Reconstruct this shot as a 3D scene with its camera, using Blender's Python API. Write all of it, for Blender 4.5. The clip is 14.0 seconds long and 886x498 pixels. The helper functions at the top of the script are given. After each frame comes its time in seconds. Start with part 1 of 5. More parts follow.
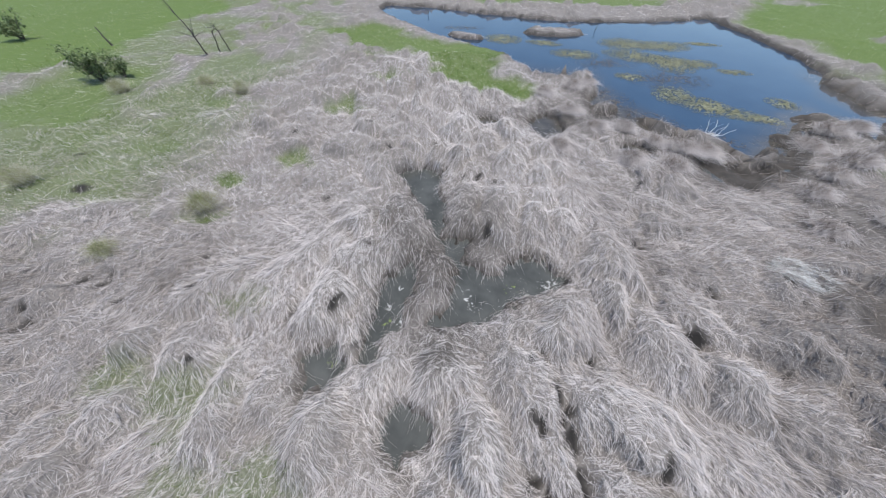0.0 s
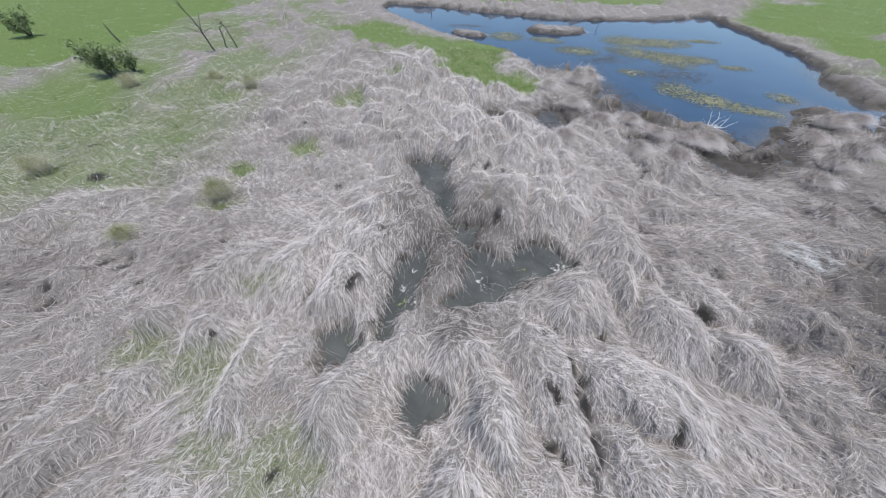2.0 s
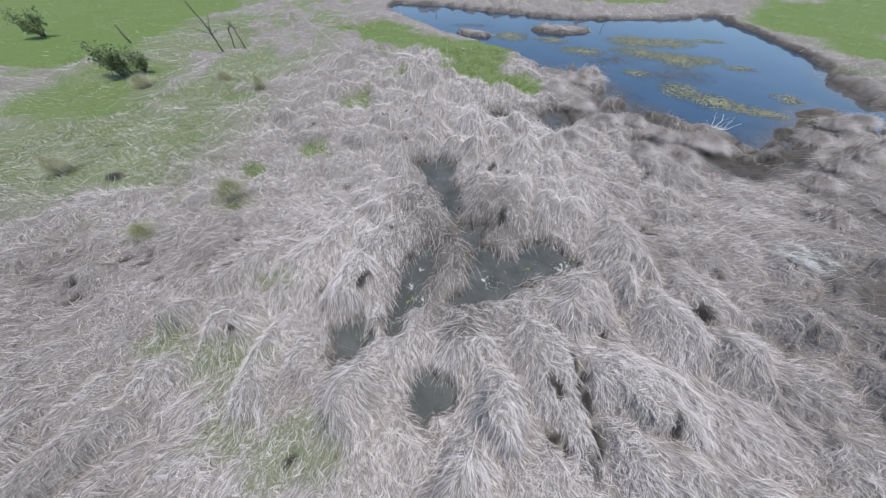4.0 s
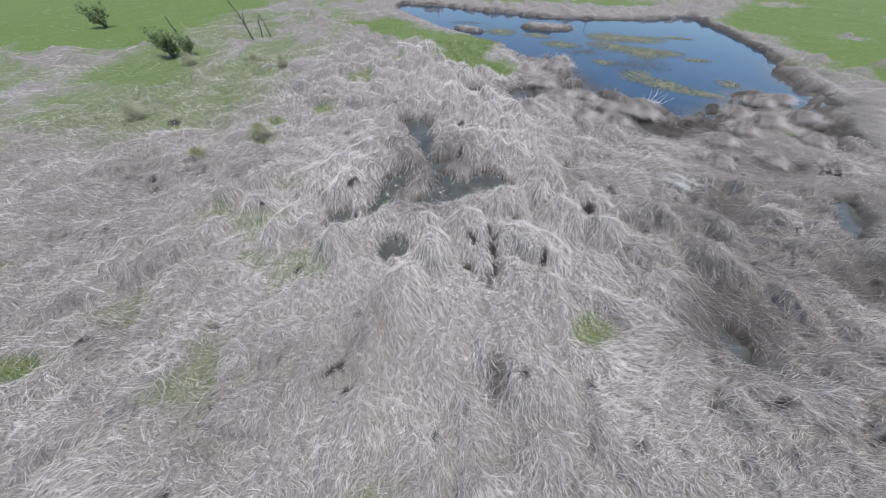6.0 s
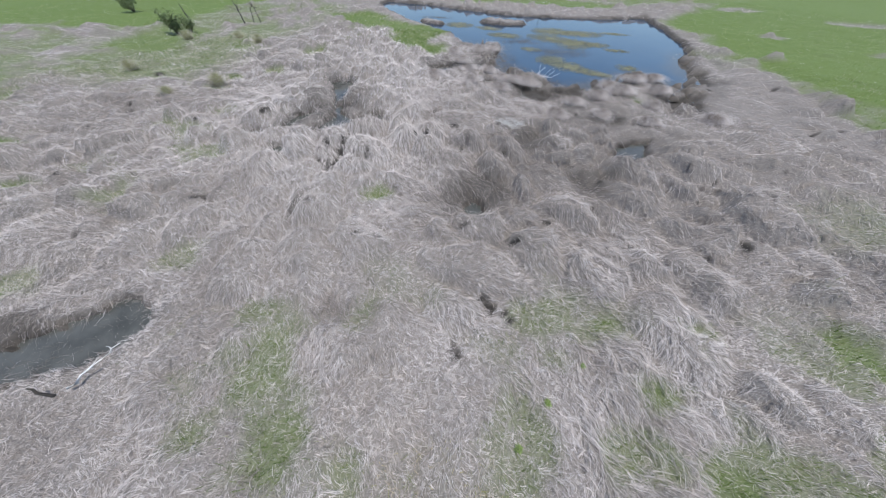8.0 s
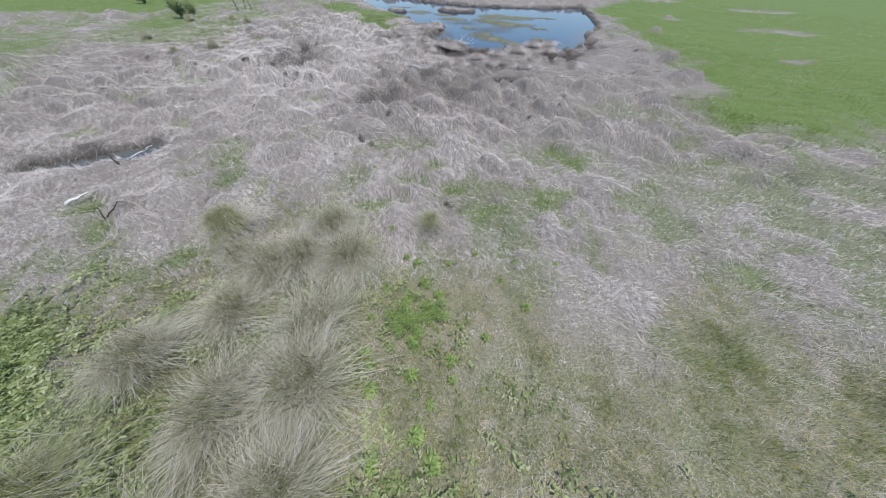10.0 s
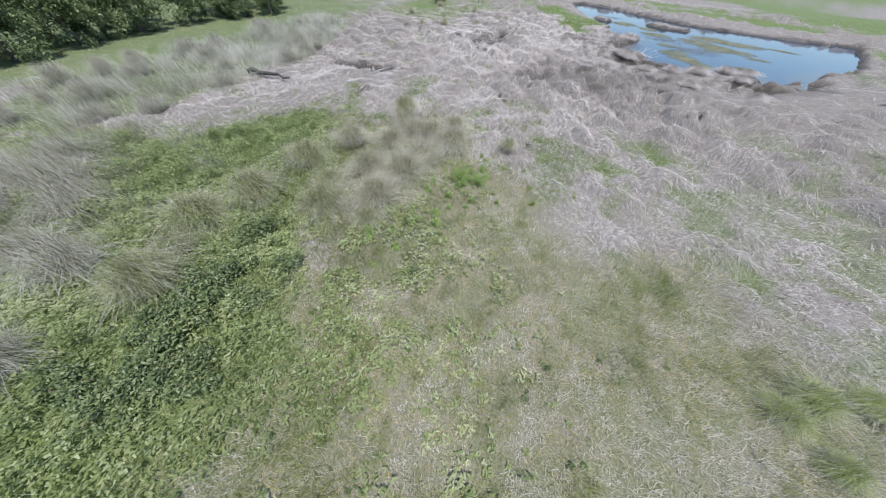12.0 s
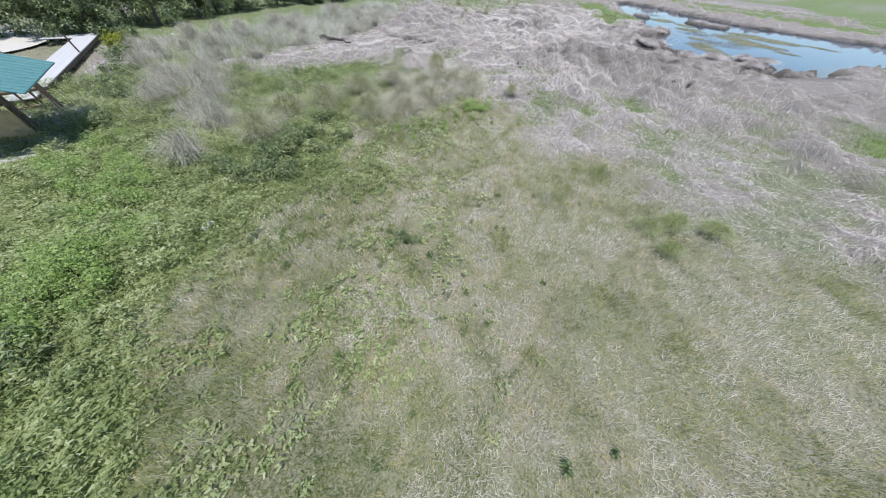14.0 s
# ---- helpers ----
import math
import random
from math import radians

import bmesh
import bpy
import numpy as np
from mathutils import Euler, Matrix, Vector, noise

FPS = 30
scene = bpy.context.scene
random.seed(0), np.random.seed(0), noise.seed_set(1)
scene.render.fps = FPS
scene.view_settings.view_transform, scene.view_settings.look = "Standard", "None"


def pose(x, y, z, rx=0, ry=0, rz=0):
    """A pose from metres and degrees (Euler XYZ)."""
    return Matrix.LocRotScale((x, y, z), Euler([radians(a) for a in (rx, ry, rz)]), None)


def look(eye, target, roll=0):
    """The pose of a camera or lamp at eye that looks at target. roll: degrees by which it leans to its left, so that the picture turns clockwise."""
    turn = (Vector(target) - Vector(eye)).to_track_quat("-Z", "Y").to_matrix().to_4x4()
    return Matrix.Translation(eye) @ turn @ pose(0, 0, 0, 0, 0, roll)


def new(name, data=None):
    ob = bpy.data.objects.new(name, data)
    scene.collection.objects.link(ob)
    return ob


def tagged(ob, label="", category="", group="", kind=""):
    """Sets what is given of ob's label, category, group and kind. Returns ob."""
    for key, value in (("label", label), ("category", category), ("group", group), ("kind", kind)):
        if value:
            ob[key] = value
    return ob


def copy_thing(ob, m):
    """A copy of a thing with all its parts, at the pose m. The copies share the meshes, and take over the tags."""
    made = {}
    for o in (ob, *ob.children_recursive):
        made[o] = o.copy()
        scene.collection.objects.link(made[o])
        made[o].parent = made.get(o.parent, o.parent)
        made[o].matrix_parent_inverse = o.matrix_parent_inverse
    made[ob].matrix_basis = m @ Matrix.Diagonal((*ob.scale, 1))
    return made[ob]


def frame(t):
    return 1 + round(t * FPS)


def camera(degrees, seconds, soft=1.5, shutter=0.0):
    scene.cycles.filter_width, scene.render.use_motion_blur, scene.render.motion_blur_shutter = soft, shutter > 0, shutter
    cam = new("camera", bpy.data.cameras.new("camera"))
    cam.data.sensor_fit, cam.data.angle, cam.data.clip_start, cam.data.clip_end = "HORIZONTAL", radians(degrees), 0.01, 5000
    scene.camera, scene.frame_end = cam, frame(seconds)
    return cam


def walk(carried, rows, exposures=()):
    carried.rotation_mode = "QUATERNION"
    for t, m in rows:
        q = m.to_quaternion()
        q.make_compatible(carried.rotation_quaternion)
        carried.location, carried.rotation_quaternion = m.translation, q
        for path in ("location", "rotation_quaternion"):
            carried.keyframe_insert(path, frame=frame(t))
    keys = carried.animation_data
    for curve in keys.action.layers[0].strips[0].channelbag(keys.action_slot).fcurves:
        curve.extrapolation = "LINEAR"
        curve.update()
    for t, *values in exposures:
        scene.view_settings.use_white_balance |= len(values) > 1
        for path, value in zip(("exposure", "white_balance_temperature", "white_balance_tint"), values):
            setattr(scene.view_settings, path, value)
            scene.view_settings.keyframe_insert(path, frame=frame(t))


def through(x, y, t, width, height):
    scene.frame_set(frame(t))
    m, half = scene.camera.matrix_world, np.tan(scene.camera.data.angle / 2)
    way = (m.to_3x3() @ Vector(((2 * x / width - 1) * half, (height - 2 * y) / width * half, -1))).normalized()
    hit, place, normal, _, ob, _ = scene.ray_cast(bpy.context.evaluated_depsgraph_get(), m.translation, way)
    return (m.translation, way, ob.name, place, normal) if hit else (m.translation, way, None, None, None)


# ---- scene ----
cam = camera(123.3, 14.0, soft=1.1)
PATH = [
    (0, (0.095, 0.128, 4.908), (0.07, 1.284, 3.276), 0.1),
    (0.5, (-0.047, -0.005, 4.893), (-0.07, 1.152, 3.262), 0.1),
    (1, (-0.117, -0.123, 4.857), (-0.14, 1.034, 3.226), 0.2),
    (1.5, (-0.169, -0.224, 4.816), (-0.192, 0.936, 3.188), 0.2),
    (2, (-0.191, -0.294, 4.787), (-0.213, 0.868, 3.159), 0.2),
    (4.3, (-0.307, -0.423, 4.953), (-0.352, 0.727, 3.318), -0.2),
    (4.5, (-0.309, -0.674, 4.943), (-0.36, 0.482, 3.312), -0.2),
    (5, (-0.246, -1.57, 5.009), (-0.314, -0.415, 3.378), -0.4),
    (5.5, (0.289, -2.616, 5.097), (0.205, -1.455, 3.471), -0.3),
    (6, (1.129, -3.696, 5.089), (1.035, -2.527, 3.469), -0.1),
    (6.5, (2.221, -4.908, 4.98), (2.103, -3.735, 3.364), 0.0),
    (7, (3.554, -5.822, 4.981), (3.359, -4.651, 3.372), 0.3),
    (7.5, (5.192, -6.434, 4.982), (4.994, -5.254, 3.38), 0.4),
    (8, (6.904, -7.231, 4.905), (6.717, -6.044, 3.306), 0.5),
    (8.5, (8.321, -8.403, 4.753), (8.139, -7.209, 3.158), 0.5),
    (9, (9.489, -9.936, 4.542), (9.309, -8.732, 2.955), 0.5),
    (9.2, (9.897, -10.619, 4.49), (9.717, -9.414, 2.904), 0.4),
    (11.3, (14.611, -15.405, 5.055), (14.235, -14.24, 3.474), 0.5),
    (11.5, (14.803, -15.691, 5.044), (14.305, -14.573, 3.461), 0.6),
    (12, (15.234, -16.443, 4.871), (14.362, -15.573, 3.295), 1.5),
    (12.5, (15.897, -16.852, 4.793), (14.918, -16.102, 3.219), 2.1),
    (13, (16.899, -17.257, 4.686), (15.917, -16.512, 3.112), 2.0),
    (13.5, (18.063, -17.881, 4.575), (17.072, -17.142, 3.003), 1.9),
    (14, (19.441, -18.757, 4.437), (18.437, -18.027, 2.869), 1.7),
]
EXPOSURES = [(0, 0.34), (5, 0.3), (9.2, 0.28), (11.3, 0.44), (14, 0.58)]
walk(cam, [(t, look(eye, target, roll)) for t, eye, target, roll in PATH], EXPOSURES)

# ---- light ----
SUN_DIR = Vector((0.21, 0.03, 1.0)).normalized()
world = bpy.data.worlds.new("sky")
scene.world = world
world.use_nodes = True
wn = world.node_tree
sky = wn.nodes.new("ShaderNodeTexSky")
sky.sky_type = "NISHITA"
sky.sun_disc = False
sky.sun_elevation = math.asin(SUN_DIR.z)
sky.sun_rotation = math.atan2(SUN_DIR.x, SUN_DIR.y)
sky.dust_density = 0.3
sky.ozone_density = 2.5
wn.nodes["Background"].inputs["Strength"].default_value = 0.145
wn.links.new(sky.outputs[0], wn.nodes["Background"].inputs["Color"])
sun = new("sun", bpy.data.lights.new("sun", "SUN"))
sun.data.energy = 3.6
sun.data.angle = radians(0.53)
sun.data.color = (1.0, 0.97, 0.93)
sun.matrix_world = look((0, 0, 60), Vector((0, 0, 60)) - SUN_DIR)

# ---- plan fields ----
def lattice(x, y, scale, seed):
    """Smooth value noise, 0 to 1."""
    table = np.random.default_rng(seed).random((256, 256))
    u, v = x / scale + 1000.0, y / scale + 1000.0
    iu, iv = np.floor(u).astype(int), np.floor(v).astype(int)
    fu, fv = u - iu, v - iv
    fu, fv = fu * fu * (3 - 2 * fu), fv * fv * (3 - 2 * fv)
    g = lambda a, b: table[(iu + a) & 255, (iv + b) & 255]
    return (g(0, 0) * (1 - fu) + g(1, 0) * fu) * (1 - fv) + (g(0, 1) * (1 - fu) + g(1, 1) * fu) * fv


def fbm(x, y, scale, seed):
    return 0.55 * lattice(x, y, scale, seed) + 0.3 * lattice(x, y, scale * 0.45, seed + 1) + 0.15 * lattice(x, y, scale * 0.2, seed + 2)


def step(a, b, v):
    k = np.clip((v - a) / (b - a), 0, 1)
    return k * k * (3 - 2 * k)


def blobs(x, y, items):
    """Largest of 1 - normalised distance over ellipses (x, y, rx, ry, turn)."""
    out = np.full(np.shape(x), -9.0)
    for cx, cy, rx, ry, turn in items:
        c, s = math.cos(radians(turn)), math.sin(radians(turn))
        u, v = (x - cx) * c + (y - cy) * s, (y - cy) * c - (x - cx) * s
        out = np.maximum(out, 1 - np.hypot(u / rx, v / ry))
    return out


def inside(x, y, corners):
    """Signed distance to a closed outline, positive inside."""
    x, y = np.asarray(x, float), np.asarray(y, float)
    near, odd = np.full(x.shape, 1e9), np.zeros(x.shape, bool)
    for (ax, ay), (bx, by) in zip(corners, corners[1:] + corners[:1]):
        k = np.clip(((x - ax) * (bx - ax) + (y - ay) * (by - ay)) / ((bx - ax) ** 2 + (by - ay) ** 2), 0, 1)
        near = np.minimum(near, np.hypot(x - ax - k * (bx - ax), y - ay - k * (by - ay)))
        with np.errstate(divide="ignore", invalid="ignore"):
            odd ^= ((ay > y) != (by > y)) & (x < (bx - ax) * (y - ay) / (by - ay) + ax)
    return np.where(odd, near, -near)


POND = [(3.6, 18.4), (4.3, 16.5), (4.9, 15.0), (7.0, 15.4), (6.5, 12.4), (6.5, 11.3), (7.9, 9.8), (8.6, 9.1), (9.4, 8.8), (9.7, 7.8), (10.0, 6.9), (11.2, 7.3), (12.2, 8.4),
        (14.7, 10.2), (16.1, 10.4), (16.7, 9.6), (16.2, 8.2), (15.5, 6.3), (16.2, 6.5), (17.3, 8.5), (18.5, 10.6), (19.3, 12.4), (19.8, 15.2), (20.6, 18.5), (20.9, 23.5), (20.8, 27.0),
        (15.5, 25.6), (8.6, 25.6), (3.6, 27.6), (-2.0, 30.2), (-5.6, 30.8), (-5.4, 28.2), (-3.1, 24.9), (-0.4, 21.9), (1.8, 20.1)]
POOL_UPPER = [(-1.5, 6.7), (-0.8, 6.95), (-0.1, 6.7), (-0.18, 5.9), (0.02, 5.2), (0.08, 4.4), (-0.14, 4.0), (-0.45, 4.85), (-1.05, 5.9)]
POOL_MAIN = [(-0.05, 3.95), (0.58, 3.95), (0.5, 3.25), (0.75, 3.0), (1.36, 3.0), (2.0, 3.45), (2.5, 3.45), (2.85, 2.85), (2.45, 2.5), (1.85, 2.3), (1.2, 2.0), (0.55, 1.7), (-0.05, 1.5), (-0.2, 1.7), (0.15, 2.2), (0.4, 2.45), (0.34, 3.1)]
POOL_WEST = [(-1.4, 2.5), (-1.1, 2.9), (-0.8, 3.1), (-0.5, 2.95), (-0.58, 2.5), (-0.75, 2.3), (-0.75, 1.95), (-0.9, 1.55), (-1.24, 1.6), (-1.42, 1.25), (-1.55, 1.65), (-1.37, 1.85)]
POOL_SMALL = [(-2.55, 0.98), (-2.33, 1.18), (-1.98, 1.33), (-1.88, 0.95), (-2.0, 0.66), (-2.16, 0.52), (-2.33, 0.47), (-2.5, 0.65)]
POOL_NEAR = [(-0.88, 0.05), (-0.71, 0.42), (-0.41, 0.22), (-0.09, 0.06), (-0.09, -0.26), (-0.38, -0.42), (-0.68, -0.47), (-0.88, -0.33)]
POOL_SOUTH = [(-3.4, -8.3), (-1.85, -7.4), (-1.2, -6.95), (-0.75, -6.5), (-0.3, -6.05), (0.34, -6.1), (0.6, -6.56), (0.5, -6.9), (0.2, -7.2), (-0.3, -7.45), (-1.0, -7.9), (-3.0, -8.9)]
POOL_EAST = [(11.7, 1.4), (12.1, 2.4), (13.3, 3.0), (13.0, 2.0), (11.9, 1.0)]
OUTLINES = (POOL_UPPER, POOL_MAIN, POOL_WEST, POOL_SMALL, POOL_NEAR, POOL_SOUTH, POOL_EAST)
POOLS = [(-1.35, 1.1, 0.2, 0.22, 0), (7.0, -2.0, 0.3, 0.35, 0), (4.0, 9.8, 0.6, 0.9, -15), (6.8, 8.1, 0.6, 0.5, 0), (9.3, 6.9, 0.6, 0.9, 15), (12.2, 8.0, 1.7, 0.45, 40), (1.6, 10.2, 0.5, 0.35, 0), (16.7, 7.0, 0.4, 0.8, -25)]
SPARSE = [(8.6, 1.6, 1.3, 1.8, 0), (6.9, -1.6, 1.3, 1.6, 0), (5.0, 10.4, 3.2, 1.6, 10), (9.6, 7.2, 3.0, 1.6, 0), (13.2, 2.8, 1.6, 1.2, 0), (-1.4, -7.3, 2.8, 1.0, 15), (2.0, -2.9, 0.3, 0.7, 0),
          (0.2, 3.6, 2.4, 3.2, 0), (13.5, 4.6, 1.6, 1.0, 0), (11.2, 4.6, 2.4, 2.6, 0), (10.5, -0.5, 1.5, 1.2, 0), (21.9, -4.8, 0.9, 0.6, 30)]
DOMES = [(-1.27, 4.64), (1.42, 4.72), (4.05, 2.86), (2.85, 0.2), (0.1, 0.85), (1.5, 0.5), (-3.63, 0.08), (-1.84, 3.2), (-2.3, 2.2), (-3.83, 2.25), (2.35, 1.5), (5.0, 1.9), (6.45, 1.3), (-1.91, -0.22),
         (-2.9, 0.5), (-5.11, 2.09), (0.65, 8.85), (7.97, 7.82), (8.67, 5.4), (12.47, 6.87), (5.66, 4.24), (3.0, -0.75), (-0.1, -1.33), (4.19, 1.3), (1.74, -4.88)]
DOMES += [(-0.32, -3.95), (4.23, -3.81), (-4.97, -4.29), (-4.97, -1.82), (9.36, 1.61), (7.38, 0.0), (7.39, -2.6), (9.36, -1.97), (-4.08, -5.28), (3.36, -4.9), (-1.3, -4.6), (7.3, -4.3), (5.21, -5.87),
          (6.79, -5.23), (1.95, -6.76), (9.61, -3.87), (11.11, -3.61), (11.14, -5.03), (-0.55, -2.24), (4.87, -7.98), (16.2, -3.04), (13.9, -2.84), (18.04, -1.88), (12.07, -3.96)]
HOLES = [(2.78, 0.95), (2.05, 0.34), (2.08, -0.02), (2.14, -0.35), (2.13, -0.75), (1.55, 0.11), (3.22, -0.33), (4.76, 1.45), (5.84, 2.45), (-4.34, 0.82), (-8.1, 2.43), (-2.09, 1.95), (-2.72, 8.88), (1.41, 7.72), (1.12, 4.04),
         (4.87, 3.65), (7.48, 2.7), (1.51, -0.65), (3.34, -1.75), (1.99, 0.5), (2.1, -0.15), (2.12, -0.57), (1.95, -0.9), (4.85, 1.55), (-1.65, -3.54), (-2.75, -4.93)]
HOLES += [(7.52, -4.99), (7.94, -5.2), (6.76, -3.0), (8.03, -3.36), (12.3, -1.84), (15.1, -0.79), (13.6, -2.56), (6.98, -6.05), (-4.5, -2.8), (13.45, -1.08), (20.28, 1.45), (17.34, -2.0), (11.4, -3.25), (-0.89, -2.97),
          (4.43, -8.86), (11.14, -7.92), (1.03, 6.28), (-2.73, -3.91)]
ISLET = [(7.4, 22.8, 1.9, 0.9, -5), (6.2, 13.4, 0.9, 0.9, 0), (1.2, 21.7, 1.2, 0.5, -25)]
MEADOW_W = [(-60.0, 13.0), (-21.5, 13.6), (-18.6, 16.8), (-20.4, 22.0), (-17.8, 28.0), (-30.0, 40.0), (-60.0, 120.0)]
MEADOW_E = [(21.2, -2.4), (21.0, -0.4), (22.8, 3.1), (23.2, 6.6), (22.4, 10.0), (21.4, 13.8), (21.7, 17.0), (22.0, 20.0), (21.9, 23.0), (22.6, 27.0), (30.0, 34.0), (60.0, 60.0), (90.0, 30.0), (70.0, 2.0), (34.0, -1.0)]
TONGUE = [(-9.5, 24.5), (-5.0, 24.0), (-0.3, 21.0), (3.6, 19.0), (3.3, 12.0), (1.0, 12.8), (-1.0, 16.2), (-5.5, 18.5), (-10.0, 21.5)]
PATCHES = [(-4.1, 10.8, 1.0, 0.8, 0), (-5.0, 7.0, 0.7, 0.6, 0), (-6.7, 6.0, 0.7, 0.5, 0), (-6.4, 4.4, 0.6, 0.4, 0), (-10.1, 7.6, 1.5, 0.8, 10), (-13.0, 8.2, 2.0, 1.2, 0),
           (-2.8, 13.8, 1.3, 0.9, 0), (-9.9, 10.9, 1.8, 0.9, 0), (-4.3, 17.0, 1.6, 0.8, 0), (-12.6, 22.5, 2.2, 1.2, 0), (4.0, -1.9, 0.5, 0.45, 0), (-10.3, -1.5, 1.0, 0.6, 0)]
PATCHES += [(2.8, -10.5, 1.3, 0.7, -20), (5.2, -10.7, 1.0, 0.6, 10), (1.4, -9.7, 0.9, 0.5, 0), (4.1, -11.3, 1.2, 0.6, 0), (9.0, -8.3, 1.0, 0.6, 20), (12.2, -8.0, 1.2, 0.5, 10), (7.9, -8.8, 0.6, 0.4, 0), (14.0, -7.2, 1.0, 0.5, 30),
            (14.2, 6.5, 0.7, 0.7, 0), (-6.8, -3.5, 0.7, 0.4, 0), (14.8, -5.0, 1.7, 0.9, -30), (11.3, -7.2, 0.7, 0.5, 0), (10.5, -6.2, 0.5, 0.4, 0),
            (16.6, -11.2, 1.4, 1.0, 20), (15.8, -12.4, 0.9, 0.6, 0), (9.8, -5.0, 0.5, 0.3, 0), (11.4, -4.9, 0.6, 0.3, 0), (18.2, -9.2, 0.8, 0.6, 0), (19.5, -4.5, 1.0, 0.6, 0)]
THIN = [(-2.8, -0.9, 0.9, 0.6, 0), (-4.3, 0.3, 1.0, 0.8, 20), (-3.6, -0.8, 0.8, 0.5, 0), (-5.6, 0.6, 0.8, 0.5, 0), (-4.2, 2.0, 0.7, 0.5, 0), (-5.5, -2.2, 1.0, 0.6, 0), (-3.4, -3.2, 0.9, 0.8, 0), (9.0, -5.0, 1.2, 0.6, 0), (-3.0, -6.2, 0.8, 0.5, 0)]
STRAW_GAPS = [(34.0, 16.0, 3.2, 1.2, 0), (24.0, 14.0, 1.0, 0.8, 0), (30.0, 8.0, 1.4, 0.7, 20), (38.0, 26.0, 4.0, 1.5, 0), (27.5, 20.0, 1.2, 0.8, 0), (42.0, 10.0, 2.5, 1.2, 0), (31.0, 31.0, 3.0, 1.4, 0)]
FAR_GREEN = [(9.0, 33.0, 10.0, 2.4, 0), (30.0, 40.0, 22.0, 8.0, 0), (-2.0, 38.0, 14.0, 2.5, 0), (16.0, 32.0, 4.0, 2.0, 0), (-17.0, 11.0, 5.0, 4.0, 0)]
WEEDS = [(4.6, -13.0), (6.4, -13.6), (9.0, -16.0), (12.2, -19.4), (14.2, -22.0), (17.6, -23.2), (20.0, -28.0), (0.0, -30.0), (-2.0, -22.5), (2.5, -16.5), (2.8, -14.4)]
LAWN = [(6.5, -10.6), (12.0, -11.2), (14.0, -12.8), (16.8, -10.4), (19.6, -12.2), (25.0, -11.5), (44.0, -20.0), (40.0, -50.0), (8.0, -50.0), (12.0, -24.0), (12.0, -19.2), (8.5, -15.0), (4.6, -11.4)]
SILVER = [(-7.2, -23.9), (-9.7, -20.5), (-11.8, -14.0), (-16.4, -8.2), (-18.5, -2.0), (-12.0, -1.6), (-7.3, -6.3), (-4.2, -10.4), (-2.8, -14.0), (-1.8, -17.5), (-2.2, -22.8)]
SILVER_NEAR = [(1.2, -23.0), (-0.8, -21.6), (0.2, -18.6), (3.0, -18.6), (4.0, -20.0), (6.1, -19.9), (4.8, -22.2)]
PALE_STRIP = [(-1.6, -19.2), (-1.4, -16.7), (-2.6, -11.5), (-5.4, -9.5), (-5.1, -6.0), (1.4, -9.5), (2.5, -13.2), (1.9, -16.1), (2.2, -17.9)]
GREEN_STRIP = [(-9.0, -24.0), (-13.0, -19.6), (-16.5, -13.4), (-20.0, -6.5), (-12.4, -9.4), (-9.5, -16.7), (-8.6, -21.0)]
BACK_GREEN = [(-9.0, -9.0), (-7.0, -19.0), (-9.0, -25.0), (-20.0, -30.0), (-40.0, -20.0), (-40.0, 6.0), (-18.0, 4.0)]


def clump_at(x, y):
    """1 on the straw clumps that stand in the muddy near shore."""
    s = inside(x, y, POND)
    return step(0.54, 0.62, fbm(x, y, 0.85, 17) + 0.1 * (lattice(x, y, 0.25, 18) - 0.5)) * step(-1.2, -0.2, s) * step(0.8, 0.2, s) * step(17.0, 15.0, y)


def pond_at(x, y):
    s = inside(x, y, POND) + 0.7 * (fbm(x, y, 2.0, 11) - 0.5) + 0.5 * (fbm(x, y, 0.6, 13) - 0.5) + 0.15
    s = s - 1.6 * clump_at(x, y) * step(-1.0, 0.0, s)
    return np.minimum(s, -1.2 * blobs(x, y, ISLET) - 0.1 + 0.5 * (fbm(x, y, 0.8, 15) - 0.5))


def pool_at(x, y):
    out = blobs(x, y, POOLS)
    for outline in OUTLINES:
        (ax, ay), (bx, by) = np.min(outline, 0) - 0.7, np.max(outline, 0) + 0.7
        near = (x > ax) & (x < bx) & (y > ay) & (y < by)
        out[near] = np.maximum(out[near], 1.8 * inside(x[near], y[near], outline))
    return np.maximum(out, -1.0) + 0.45 * (fbm(x, y, 0.4, 21) - 0.5) + 0.5 * (lattice(x, y, 0.16, 23) - 0.5) + 0.06


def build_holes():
    """Dark gaps between hummocks, which run with the lie of the grass, on a fine grid. Their shade is painted into the
    soil colour.
    """
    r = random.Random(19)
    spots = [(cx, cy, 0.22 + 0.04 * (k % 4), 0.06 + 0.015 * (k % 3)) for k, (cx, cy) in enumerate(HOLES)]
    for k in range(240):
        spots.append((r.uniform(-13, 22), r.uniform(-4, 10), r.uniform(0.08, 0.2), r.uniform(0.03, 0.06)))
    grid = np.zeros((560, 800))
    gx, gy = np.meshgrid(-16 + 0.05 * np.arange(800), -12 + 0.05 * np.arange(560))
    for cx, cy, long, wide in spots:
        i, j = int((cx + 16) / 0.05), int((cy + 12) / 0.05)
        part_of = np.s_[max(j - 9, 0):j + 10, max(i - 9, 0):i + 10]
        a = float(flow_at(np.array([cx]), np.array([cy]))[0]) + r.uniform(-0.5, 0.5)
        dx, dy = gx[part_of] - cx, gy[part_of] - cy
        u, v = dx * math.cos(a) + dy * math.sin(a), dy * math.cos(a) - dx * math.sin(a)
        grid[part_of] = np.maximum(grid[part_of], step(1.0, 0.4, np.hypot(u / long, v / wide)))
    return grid


